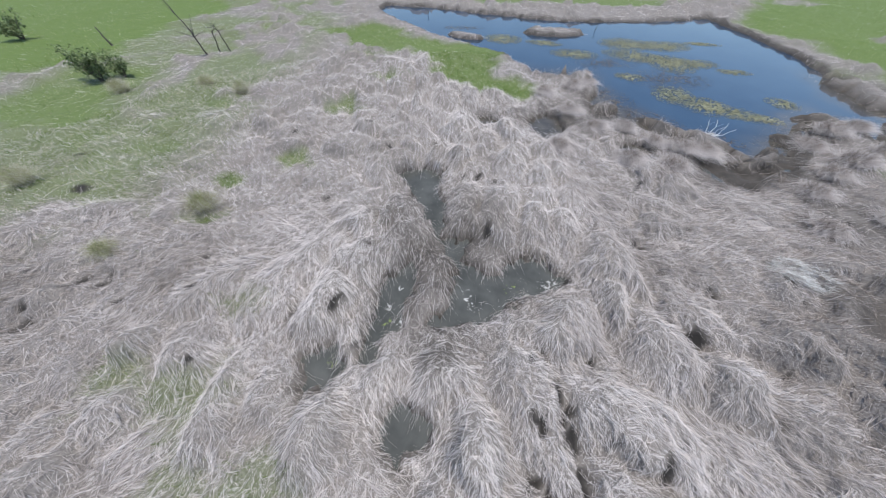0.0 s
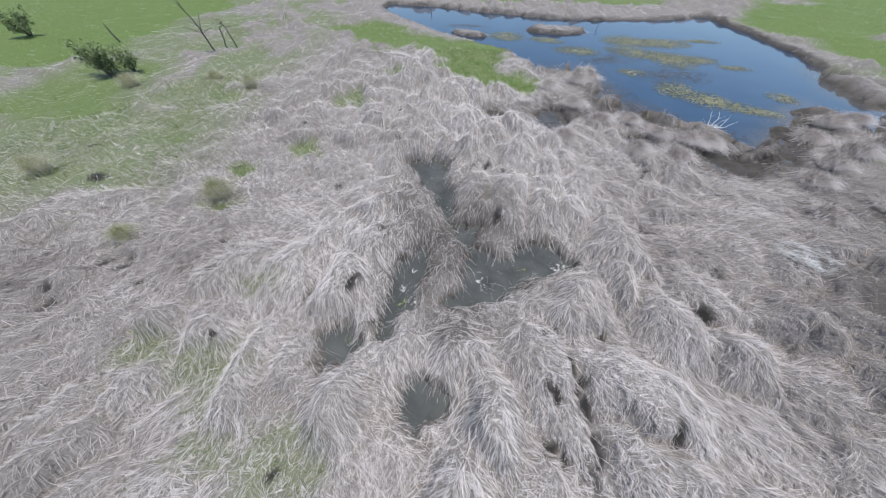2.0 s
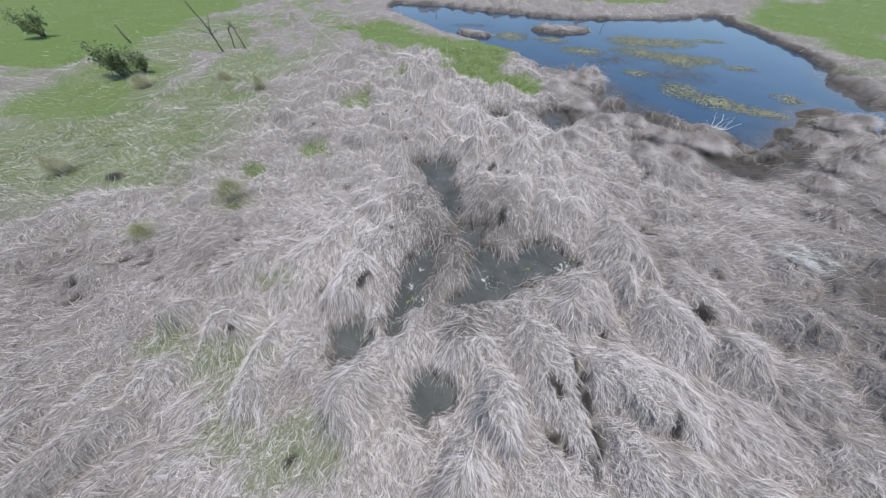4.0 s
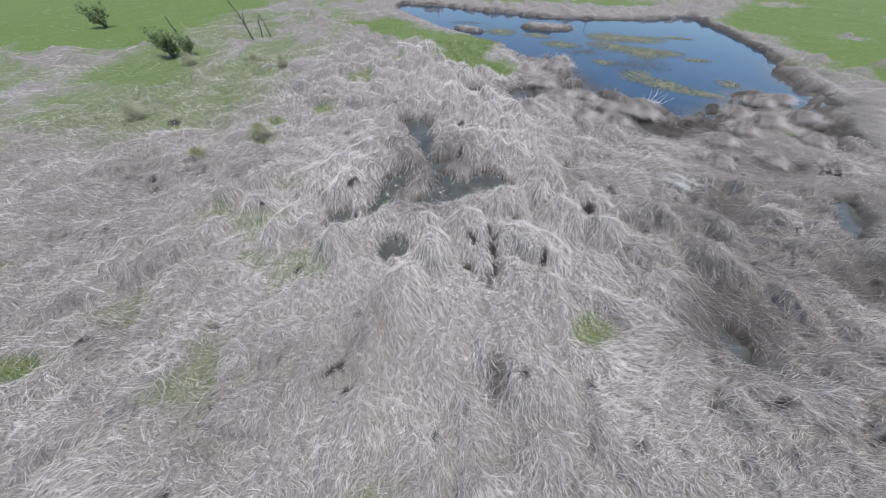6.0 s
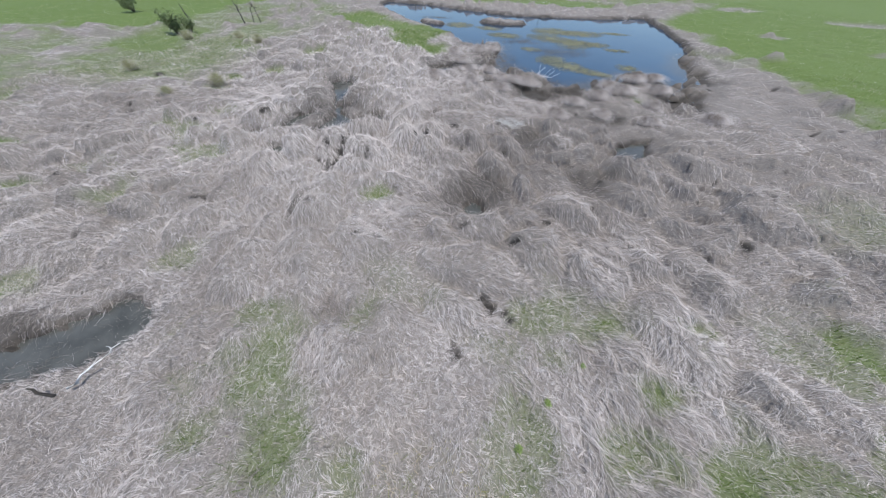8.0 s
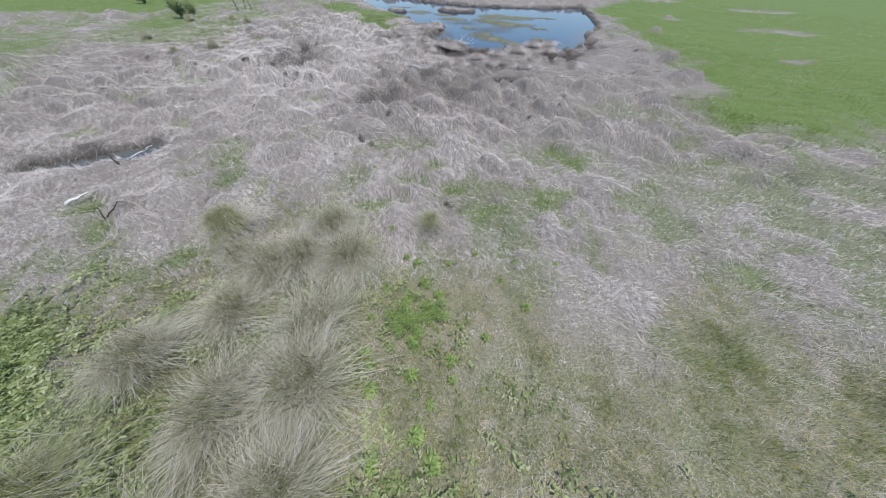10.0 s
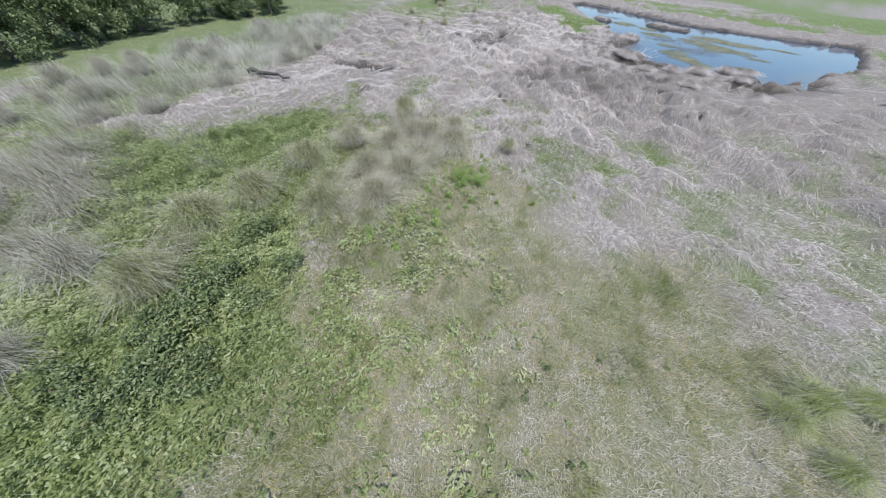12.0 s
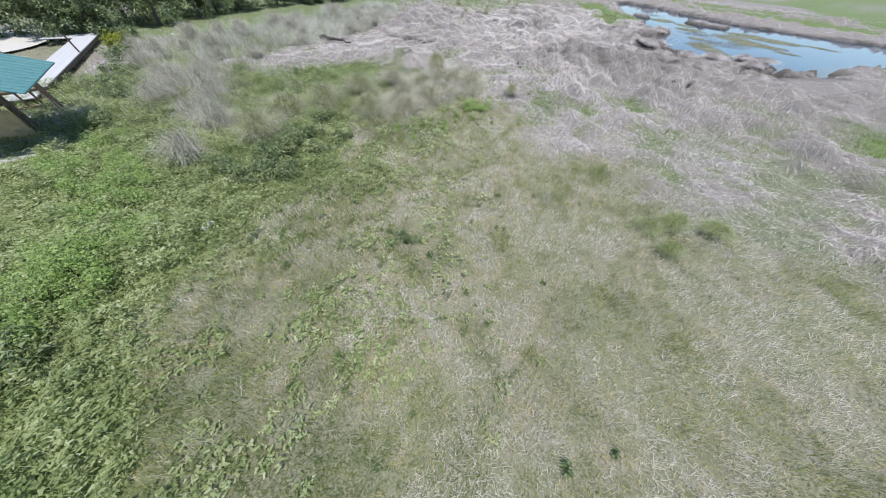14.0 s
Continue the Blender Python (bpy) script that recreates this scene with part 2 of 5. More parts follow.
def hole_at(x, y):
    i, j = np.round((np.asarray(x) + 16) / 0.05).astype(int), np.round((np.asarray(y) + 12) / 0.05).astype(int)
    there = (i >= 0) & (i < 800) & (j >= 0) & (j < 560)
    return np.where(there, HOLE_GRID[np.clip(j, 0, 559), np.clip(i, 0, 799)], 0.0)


def sparse_at(x, y):
    bank = 0.6 * step(-2.4, -0.3, inside(x, y, POND)) * step(17.0, 14.0, y) - 0.15
    return step(0.0, 0.7, np.maximum(blobs(x, y, SPARSE), bank) + 1.0 * (fbm(x, y, 1.1, 25) - 0.5))


def green_at(x, y):
    ragged = 3.6 * (fbm(x, y, 2.5, 31) - 0.5) + 1.2 * (fbm(x, y, 0.7, 33) - 0.5)
    g = np.maximum(step(-0.8, 0.9, inside(x, y, MEADOW_W) + ragged), step(-1.0, 1.2, inside(x, y, MEADOW_E) + ragged))
    g = np.maximum(g, 0.95 * step(-0.3, 0.9, inside(x, y, TONGUE) + ragged))
    g = np.maximum(g, 0.75 * step(0.0, 0.8, blobs(x, y, PATCHES) + 1.7 * (fbm(x, y, 0.6, 35) - 0.5)))
    g = np.maximum(g, 0.45 * step(0.0, 0.8, blobs(x, y, THIN) + 1.7 * (fbm(x, y, 0.5, 38) - 0.5)))
    g = np.maximum(g, 0.9 * step(0.0, 0.5, blobs(x, y, FAR_GREEN) + 1.1 * (fbm(x, y, 3.0, 37) - 0.45)))
    g = np.maximum(g, 0.75 * step(-1.0, 2.0, inside(x, y, BACK_GREEN) + 2 * ragged))
    g = np.maximum(g, 0.9 * step(-0.5, 1.0, inside(x, y, GREEN_STRIP) + 0.6 * ragged))
    g = np.maximum(g, 0.7 * step(-0.3, 0.8, inside(x, y, SILVER) + 0.6 * ragged))
    near_west = step(-6.5, -10.5, x) * step(2.5, 5.5, y) * step(0.37, 0.57, fbm(x, y, 2.0, 39))
    sprinkle = 0.6 * step(0.6, 0.8, fbm(x, y, 1.6, 45)) * step(-2.0, -6.0, y + 0.25 * x) * step(-6.0, 2.0, x)
    sprinkle = np.maximum(sprinkle, 0.5 * step(0.47, 0.66, fbm(x, y, 1.6, 46)) * step(14.0, 18.0, x + 0.3 * y) * step(2.0, -3.0, y))
    sprinkle = np.maximum(sprinkle, 0.5 * step(0.52, 0.7, fbm(x, y, 1.0, 36)) * step(6.0, 9.0, x) * step(-3.5, -6.0, y))
    beyond = 0.85 * step(36, 48, np.hypot(x - 4, y)) * step(0.3, 0.5, fbm(x, y, 9.0, 47))
    g = np.maximum(np.maximum(g, 0.62 * near_west), np.maximum(sprinkle, beyond))
    g = g * (1 - 0.85 * step(0.0, 0.7, blobs(x, y, STRAW_GAPS) + 1.2 * (fbm(x, y, 1.2, 49) - 0.5)))
    return g * (1 - 0.66 * lawn_at(x, y))


def lawn_at(x, y):
    verge = step(0.0, 0.8, inside(x, y, [(-14.0, -33.0), (-11.0, -25.2), (9.0, -24.8), (9.0, -33.0)]))
    return np.maximum(verge, step(-1.3, 1.3, inside(x, y, LAWN) + 0.8 + 5.0 * (fbm(x, y, 2.6, 41) - 0.5) + 1.6 * (fbm(x, y, 0.6, 42) - 0.5)))


def weeds_at(x, y):
    near = step(-0.9, 1.1, inside(x, y, WEEDS) + 0.7 + 2.6 * (fbm(x, y, 1.8, 43) - 0.5) + 1.2 * (fbm(x, y, 0.5, 44) - 0.5))
    return near * (1 - 0.9 * step(-0.6, 0.6, inside(x, y, PALE_STRIP) + 1.6 * (fbm(x, y, 0.9, 48) - 0.5)))


def silver_at(x, y):
    ragged = 2.4 * (fbm(x, y, 1.8, 143) - 0.5) + 1.0 * (fbm(x, y, 0.5, 144) - 0.5)
    return np.maximum(step(-0.6, 0.7, inside(x, y, SILVER) + ragged) * (1 - 0.85 * step(0.36, 0.54, fbm(x, y, 1.8, 149))), step(-0.5, 0.6, inside(x, y, SILVER_NEAR) + ragged))


def flow_at(x, y):
    """Direction in which the dead grass lies: towards the south, fanning out to both sides."""
    return -1.6 + 0.9 * np.tanh((x - 0.5) / 4.5) + 2.3 * (fbm(x, y, 3.4, 51) - 0.5) + 1.1 * (lattice(x, y, 0.9, 55) - 0.5)


HOLE_GRID = build_holes()


# ---- relief ----
GX = np.concatenate([-np.geomspace(3000, 46, 22), np.arange(-45, -16, 0.6), np.arange(-16, -9, 0.25), np.arange(-9, 16, 0.125), np.arange(16, 28, 0.25), np.arange(28, 50, 0.6), np.geomspace(50.5, 3000, 22)])
GY = np.concatenate([-np.geomspace(3000, 46, 22), np.arange(-45, -27, 0.6), np.arange(-27, -9, 0.22), np.arange(-9, 9, 0.125), np.arange(9, 24, 0.25), np.arange(24, 50, 0.6), np.geomspace(50.5, 3000, 22)])
MX, MY = np.meshgrid(GX, GY)


def build_relief():
    pond, pool, green, lawn, weeds = pond_at(MX, MY), pool_at(MX, MY), green_at(MX, MY), lawn_at(MX, MY), weeds_at(MX, MY)
    first, second, crown = np.full(MX.shape, 9.0), np.full(MX.shape, 9.0), np.zeros(MX.shape)
    r = np.random.default_rng(61)
    wx, wy = MX + 0.75 * (fbm(MX, MY, 0.8, 67) - 0.5), MY + 0.75 * (fbm(MX, MY, 0.8, 69) - 0.5)
    centres = [(x, y, r.uniform(0.95, 1.35), r.uniform(0.28, 0.46)) for x, y in DOMES]
    for gx in np.arange(-30, 34, 1.12):
        for gy in np.arange(-26, 40, 1.12):
            cx, cy = gx + r.uniform(-0.52, 0.52), gy + r.uniform(-0.52, 0.52)
            size, high = r.uniform(0.6, 1.35), r.uniform(0.06, 0.52)
            if all(math.hypot(cx - x, cy - y) > 0.85 for x, y in DOMES):
                centres.append((cx, cy, size, high))
    for cx, cy, size, high in centres:
        a = float(flow_at(np.array([cx]), np.array([cy]))[0])
        i0, i1 = np.searchsorted(GX, (cx - 3, cx + 3))
        j0, j1 = np.searchsorted(GY, (cy - 3, cy + 3))
        dx, dy = wx[j0:j1, i0:i1] - cx, wy[j0:j1, i0:i1] - cy
        u, v = dx * math.cos(a) + dy * math.sin(a), dy * math.cos(a) - dx * math.sin(a)
        d = np.hypot(u / 1.4, v / 0.85) / size
        f, g, c = first[j0:j1, i0:i1], second[j0:j1, i0:i1], crown[j0:j1, i0:i1]
        nearer = d < f
        second[j0:j1, i0:i1] = np.where(nearer, f, np.minimum(g, d))
        first[j0:j1, i0:i1], crown[j0:j1, i0:i1] = np.where(nearer, d, f), np.where(nearer, high, c)
    rim = np.clip((second - first) / (0.12 + 0.55 * fbm(MX, MY, 1.6, 63)), 0, 1)
    crown = crown * (0.62 + 0.6 * step(0.3, 0.65, fbm(MX, MY, 5.5, 66)))
    hump = (0.08 + crown * np.clip(1.15 - 0.9 * first, 0.2, 1)) * (0.33 + 0.67 * rim ** 0.7)
    hump += 0.24 * (fbm(MX, MY, 0.5, 68) - 0.5)
    thatch = (1 - green) * (1 - 0.8 * lawn) * (1 - 0.8 * weeds) * (1 - 0.5 * sparse_at(MX, MY)) * (1 - 0.3 * step(0.3, 0.7, fbm(MX, MY, 5.0, 64)) * step(-3.5, -7.0, MY))
    hump = hump * (1 - 0.7 * step(-4.0, -1.2, inside(MX, MY, POND)) * step(18.0, 13.0, MY))
    z = hump * (0.8 + 0.2 * step(-6.0, -3.0, MY)) * np.clip(thatch, 0.12, 1) + 0.12 * (fbm(MX, MY, 4.0, 65) - 0.5) + 0.04
    z += lawn * (0.14 * (fbm(MX, MY, 0.55, 91) - 0.5) + 0.1 * (fbm(MX, MY, 1.8, 93) - 0.5))
    z = np.where((MY < -24.6) & (MX < 8) & (MX > -13), np.minimum(z, 0.08), z)
    hole = hole_at(MX, MY)
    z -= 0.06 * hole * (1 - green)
    z += 0.2 * step(0.0, 3.0, MX - 22.0) * green
    far = step(45, 60, np.hypot(MX - 4, MY))
    z = z * (1 - far)
    z = z * (1 - 0.65 * step(-1.0, -0.2, pool)) * (1 - step(-0.2, 0.1, pool)) - 0.3 * step(-0.08, 0.2, pool)
    shore = step(18.0, 13.0, MY)
    z = z * (1 - (0.65 + 0.2 * shore) * step(-1.9, -0.4, pond)) * (1 - step(-0.3, 0.1, pond))
    z += (-0.15 + 0.12 * (fbm(MX, MY, 0.6, 72) - 0.5) * shore) * step(-0.3, 0.05, pond) - 0.6 * step(0.05 + 0.9 * shore, 0.6 + 1.9 * shore, pond) - 0.04 * step(0.0, 0.3, pond)
    z += 0.17 * clump_at(MX, MY) * (0.6 + 0.8 * fbm(MX, MY, 0.4, 73))
    # last field: wet ground, plus the gaps, whose shade is laid on as mud
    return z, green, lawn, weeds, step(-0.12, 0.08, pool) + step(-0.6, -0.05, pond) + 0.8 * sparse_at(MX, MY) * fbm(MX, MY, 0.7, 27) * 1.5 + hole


MZ, GREEN, LAWNED, WEEDY, WET_SHADED = build_relief()


def hollows():
    """1 where the ground lies clearly lower than the half metre round it."""
    total, z = np.zeros(MZ.shape), np.pad(MZ, 3, mode="edge")
    for a in range(7):
        for b in range(7):
            total += z[a:a + MZ.shape[0], b:b + MZ.shape[1]]
    return step(0.03, 0.1, total / 49 - MZ)


HOLLOW = hollows()


def on_grid(field, x, y):
    i = np.clip(np.searchsorted(GX, x) - 1, 0, len(GX) - 2)
    j = np.clip(np.searchsorted(GY, y) - 1, 0, len(GY) - 2)
    fx, fy = np.clip((x - GX[i]) / (GX[i + 1] - GX[i]), 0, 1), np.clip((y - GY[j]) / (GY[j + 1] - GY[j]), 0, 1)
    return (field[j, i] * (1 - fx) + field[j, i + 1] * fx) * (1 - fy) + (field[j + 1, i] * (1 - fx) + field[j + 1, i + 1] * fx) * fy


def height(x, y):
    return on_grid(MZ, np.asarray(x, float), np.asarray(y, float))


def z_at(x, y):
    return float(height(np.array([x]), np.array([y]))[0])


# ---- mesh helpers ----
def fill(name, verts, faces, attrs=None, smooth=False):
    """A mesh from arrays: verts (n, 3), faces (m, 3 or 4)."""
    me = bpy.data.meshes.new(name)
    verts, faces = np.asarray(verts, np.float32), np.asarray(faces, np.int32)
    k = faces.shape[1]
    me.vertices.add(len(verts))
    me.vertices.foreach_set("co", verts.ravel())
    me.loops.add(faces.size)
    me.loops.foreach_set("vertex_index", faces.ravel())
    me.polygons.add(len(faces))
    me.polygons.foreach_set("loop_start", np.arange(0, faces.size, k, dtype=np.int32))
    for key, values in (attrs or {}).items():
        me.attributes.new(key, "FLOAT", "POINT").data.foreach_set("value", np.asarray(values, np.float32).ravel())
    me.update(calc_edges=True)
    me.validate()
    if smooth:
        me.polygons.foreach_set("use_smooth", np.ones(len(faces), bool))
    return me


def ribbons(rows, side, widths, tone, extra=None):
    """Ribbon strips. rows (k, n, 3): the spine; side (n, 3); widths (k, n); tone (n,)."""
    k, n = rows.shape[:2]
    v = np.empty((n, k, 2, 3))
    for a in range(k):
        off = side * widths[a][:, None] * 0.5
        v[:, a, 0], v[:, a, 1] = rows[a] - off, rows[a] + off
    base = (np.arange(n) * k * 2)[:, None]
    quads = np.concatenate([base + np.array([[2 * a, 2 * a + 1, 2 * a + 3, 2 * a + 2]]) for a in range(k - 1)])
    attrs = {"tone": np.repeat(tone, 2 * k), "along": np.tile(np.repeat(np.linspace(0, 1, k), 2), n)}
    for key, values in (extra or {}).items():
        attrs[key] = np.repeat(values, 2 * k)
    return v.reshape(-1, 3), quads, attrs


def part(name, bm, material, parent=None, label=""):
    me = bpy.data.meshes.new(name)
    bm.to_mesh(me)
    bm.free()
    me.materials.append(material)
    ob = new(name, me)
    ob.parent = parent
    if label:
        tagged(ob, label)
    return ob


def stuff(name, mesh, material, label, category):
    mesh.materials.append(material)
    return tagged(new(name, mesh), label, category, kind="stuff")


# ---- materials ----
class Nodes:
    def __init__(self, name):
        self.mat = bpy.data.materials.new(name)
        self.mat.use_nodes = True
        self.tree = self.mat.node_tree
        self.bsdf = self.tree.nodes["Principled BSDF"]

    def add(self, kind, **props):
        n = self.tree.nodes.new(kind)
        for key, value in props.items():
            if key == "operation":
                n.operation = value
            elif key == "blend_type":
                n.blend_type = value
            elif key == "data_type":
                n.data_type = value
        return n

    def link(self, a, b):
        self.tree.links.new(a, b)

    def attr(self, name):
        n = self.add("ShaderNodeAttribute")
        n.attribute_name = name
        return n.outputs["Fac"]

    def noise(self, scale, detail=3.0, rough=0.6, coords="Object"):
        n, c = self.add("ShaderNodeTexNoise"), self.add("ShaderNodeTexCoord")
        n.inputs["Scale"].default_value, n.inputs["Detail"].default_value, n.inputs["Roughness"].default_value = scale, detail, rough
        self.link(c.outputs[coords], n.inputs["Vector"])
        return n.outputs["Fac"]

    def ramp(self, value, stops):
        n = self.add("ShaderNodeValToRGB")
        e = n.color_ramp.elements
        while len(e) < len(stops):
            e.new(0.5)
        for item, (at, colour) in zip(e, stops):
            item.position, item.color = at, (*colour, 1)
        self.link(value, n.inputs["Fac"])
        return n.outputs["Color"]

    def mix(self, fac, a, b):
        n = self.add("ShaderNodeMix", data_type="RGBA")
        for value, socket in ((fac, n.inputs[0]), (a, n.inputs[6]), (b, n.inputs[7])):
            if isinstance(value, (int, float)):
                socket.default_value = value
            elif isinstance(value, tuple):
                socket.default_value = (*value, 1)
            else:
                self.link(value, socket)
        return n.outputs[2]

    def math(self, operation, a, b=0.0):
        n = self.add("ShaderNodeMath", operation=operation)
        for value, socket in ((a, n.inputs[0]), (b, n.inputs[1])):
            if isinstance(value, (int, float)):
                socket.default_value = value
            else:
                self.link(value, socket)
        return n.outputs[0]

    def bump(self, value, strength, distance=0.02):
        n = self.add("ShaderNodeBump")
        n.inputs["Strength"].default_value, n.inputs["Distance"].default_value = strength, distance
        self.link(value, n.inputs["Height"])
        self.link(n.outputs[0], self.bsdf.inputs["Normal"])

    def done(self, colour, rough=0.8, metal=0.0, through=0.0):
        if isinstance(colour, tuple):
            self.bsdf.inputs["Base Color"].default_value = (*colour, 1)
        else:
            self.link(colour, self.bsdf.inputs["Base Color"])
        self.bsdf.inputs["Roughness"].default_value, self.bsdf.inputs["Metallic"].default_value = rough, metal
        if through:
            t, m = self.add("ShaderNodeBsdfTranslucent"), self.add("ShaderNodeMixShader")
            if isinstance(colour, tuple):
                t.inputs["Color"].default_value = (*colour, 1)
            else:
                self.link(colour, t.inputs["Color"])
            m.inputs[0].default_value = through
            self.link(self.bsdf.outputs[0], m.inputs[1])
            self.link(t.outputs[0], m.inputs[2])
            self.link(m.outputs[0], self.tree.nodes["Material Output"].inputs["Surface"])
        return self.mat


def blade_material(name, stops, patch, through=0.25, rough=0.75):
    """Leaf blades: colour by each blade's own tone, shifted by broad patches."""
    m = Nodes(name)
    tone = m.attr("tone")
    shift = m.math("ADD", tone, m.math("MULTIPLY", m.math("SUBTRACT", m.noise(patch, 3), 0.5), 0.7))
    m.bsdf.inputs["Specular IOR Level"].default_value = 0.15
    return m.done(m.ramp(shift, stops), rough, through=through)


def ground_material():
    m = Nodes("soil_and_litter")
    fine, mid, broad = m.noise(28, 5, 0.7), m.noise(3.5, 4), m.noise(0.5, 3)
    straw = m.ramp(fine, [(0.3, (0.1, 0.087, 0.076)), (0.55, (0.22, 0.198, 0.18)), (0.75, (0.4, 0.368, 0.345))])
    green = m.mix(mid, m.ramp(fine, [(0.3, (0.048, 0.082, 0.014)), (0.7, (0.092, 0.146, 0.024))]), (0.104, 0.16, 0.028))
    green = m.mix(m.math("MULTIPLY", broad, 0.5), green, (0.12, 0.155, 0.045))
    olive = m.mix(mid, m.ramp(fine, [(0.3, (0.05, 0.058, 0.022)), (0.7, (0.18, 0.19, 0.08))]), m.ramp(fine, [(0.3, (0.11, 0.095, 0.075)), (0.7, (0.34, 0.31, 0.26))]))
    mud = m.ramp(mid, [(0.3, (0.026, 0.022, 0.018)), (0.7, (0.07, 0.06, 0.05))])
    c = m.mix(m.attr("lawn"), straw, olive)
    c = m.mix(m.attr("weeds"), c, m.mix(mid, (0.1, 0.135, 0.045), (0.19, 0.235, 0.085)))
    c = m.mix(m.attr("green"), c, green)
    c = m.mix(m.attr("wet_shaded"), c, mud)
    # wet peat in the gaps, blackened to stand in for their deep shade
    c = m.mix(m.attr("shaded_gap"), c, (0.016, 0.014, 0.012))
    m.bump(fine, 0.6, 0.04)
    return m.done(c, 0.92)


def water_material():
    m = Nodes("still_water")
    m.bump(m.noise(9, 2), 0.04, 0.01)
    m.bsdf.inputs["IOR"].default_value = 1.33
    deep = m.ramp(m.noise(0.6, 3), [(0.3, (0.014, 0.034, 0.066)), (0.7, (0.025, 0.052, 0.09))])
    silty = m.ramp(m.noise(1.6, 4), [(0.3, (0.04, 0.037, 0.032)), (0.7, (0.095, 0.085, 0.07))])
    return m.done(m.mix(m.attr("silt"), deep, silty), 0.06)


def murk_material():
    m = Nodes("murky_water")
    m.bump(m.noise(14, 3), 0.06, 0.01)
    m.bsdf.inputs["IOR"].default_value = 1.33
    return m.done(m.ramp(m.noise(2.2, 4), [(0.3, (0.048, 0.05, 0.045)), (0.7, (0.092, 0.094, 0.086))]), 0.1)


SOIL, WATER, MURK = ground_material(), water_material(), murk_material()
STRAW = blade_material("dead_grass", [(0.0, (0.14, 0.119, 0.103)), (0.35, (0.468, 0.42, 0.39)), (0.68, (0.725, 0.672, 0.643)), (1.0, (0.86, 0.812, 0.788))], 0.6, 0.45, 0.85)
SHORE_STRAW = blade_material("shore_dead_grass", [(0.0, (0.12, 0.1, 0.088)), (0.35, (0.38, 0.34, 0.315)), (0.68, (0.58, 0.535, 0.51)), (1.0, (0.74, 0.695, 0.675))], 0.6, 0.42, 0.85)
GRASS = blade_material("green_grass", [(0.0, (0.06, 0.105, 0.018)), (0.45, (0.11, 0.175, 0.03)), (0.8, (0.19, 0.25, 0.06)), (1.0, (0.48, 0.46, 0.32))], 0.35, 0.4)
TURF = blade_material("mixed_turf", [(0.0, (0.09, 0.14, 0.034)), (0.34, (0.33, 0.34, 0.1)), (0.54, (0.57, 0.48, 0.21)), (0.72, (0.68, 0.575, 0.44)), (1.0, (0.76, 0.7, 0.635))], 0.55, 0.42)

# ---- ground and water ----
nx, ny = len(GX), len(GY)
grid = np.arange(nx * ny).reshape(ny, nx)
quads = np.stack([grid[:-1, :-1], grid[:-1, 1:], grid[1:, 1:], grid[1:, :-1]], -1).reshape(-1, 4)
ground_mesh = fill("ground", np.stack([MX, MY, MZ], -1).reshape(-1, 3), quads,
                   {"green": GREEN, "lawn": LAWNED, "weeds": WEEDY, "wet_shaded": np.clip(WET_SHADED, 0, 1), "shaded_gap": hole_at(MX, MY)}, smooth=True)
ground_mesh.materials.append(SOIL)
tagged(new("ground", ground_mesh), "marshy ground with dead grass, mud and green meadow", "ground", kind="structure")

wx, wy = np.meshgrid(np.arange(-7.0, 23.1, 0.3), np.arange(7.4, 36.7, 0.3))
grid = np.arange(wx.size).reshape(wx.shape)
quads = np.stack([grid[:-1, :-1], grid[:-1, 1:], grid[1:, 1:], grid[1:, :-1]], -1).reshape(-1, 4)
silt = step(2.0, 0.2, inside(wx, wy, POND) + 1.8 * (fbm(wx, wy, 1.6, 12) - 0.5)) * step(18.0, 13.0, wy)
pond_mesh = fill("water", np.stack([wx, wy, np.full(wx.shape, -0.12)], -1).reshape(-1, 3), quads, {"silt": silt})
pond_mesh.materials.append(WATER)
tagged(new("water", pond_mesh), "still deep blue pond water, brown with silt at the shore", "water", kind="structure")
bm = bmesh.new()
bmesh.ops.create_grid(bm, x_segments=8, y_segments=8, size=10, matrix=pose(4.4, -2.6, -0.12))
tagged(part("water", bm, MURK), "shallow murky grey-green water in marsh pools", "water", kind="structure")


# ---- grasses ----
TRACK = [(0.0, 1.0), (1.0, -4.0), (5.0, -6.5), (10.0, -11.0), (15.0, -16.0), (19.5, -19.0)]


def track_distance(x, y):
    near = np.full(np.shape(x), 1e9)
    for (ax, ay), (bx, by) in zip(TRACK, TRACK[1:]):
        k = np.clip(((x - ax) * (bx - ax) + (y - ay) * (by - ay)) / ((bx - ax) ** 2 + (by - ay) ** 2), 0, 1)
        near = np.minimum(near, np.hypot(x - ax - k * (bx - ax), y - ay - k * (by - ay)))
    return near


def scatter(count, box, wanted, seed):
    """Points in box (x0, x1, y0, y1), kept with the chance wanted(x, y)."""
    r = np.random.default_rng(seed)
    x, y = r.uniform(box[0], box[1], count), r.uniform(box[2], box[3], count)
    keep = r.random(count) < wanted(x, y)
    return x[keep], y[keep]


RINGS = ((0.0, 6.5, 1500, 1.0), (6.5, 11.0, 950, 1.2), (11.0, 17.0, 440, 1.55), (17.0, 27.0, 120, 2.5), (27.0, 48.0, 30, 4.2))


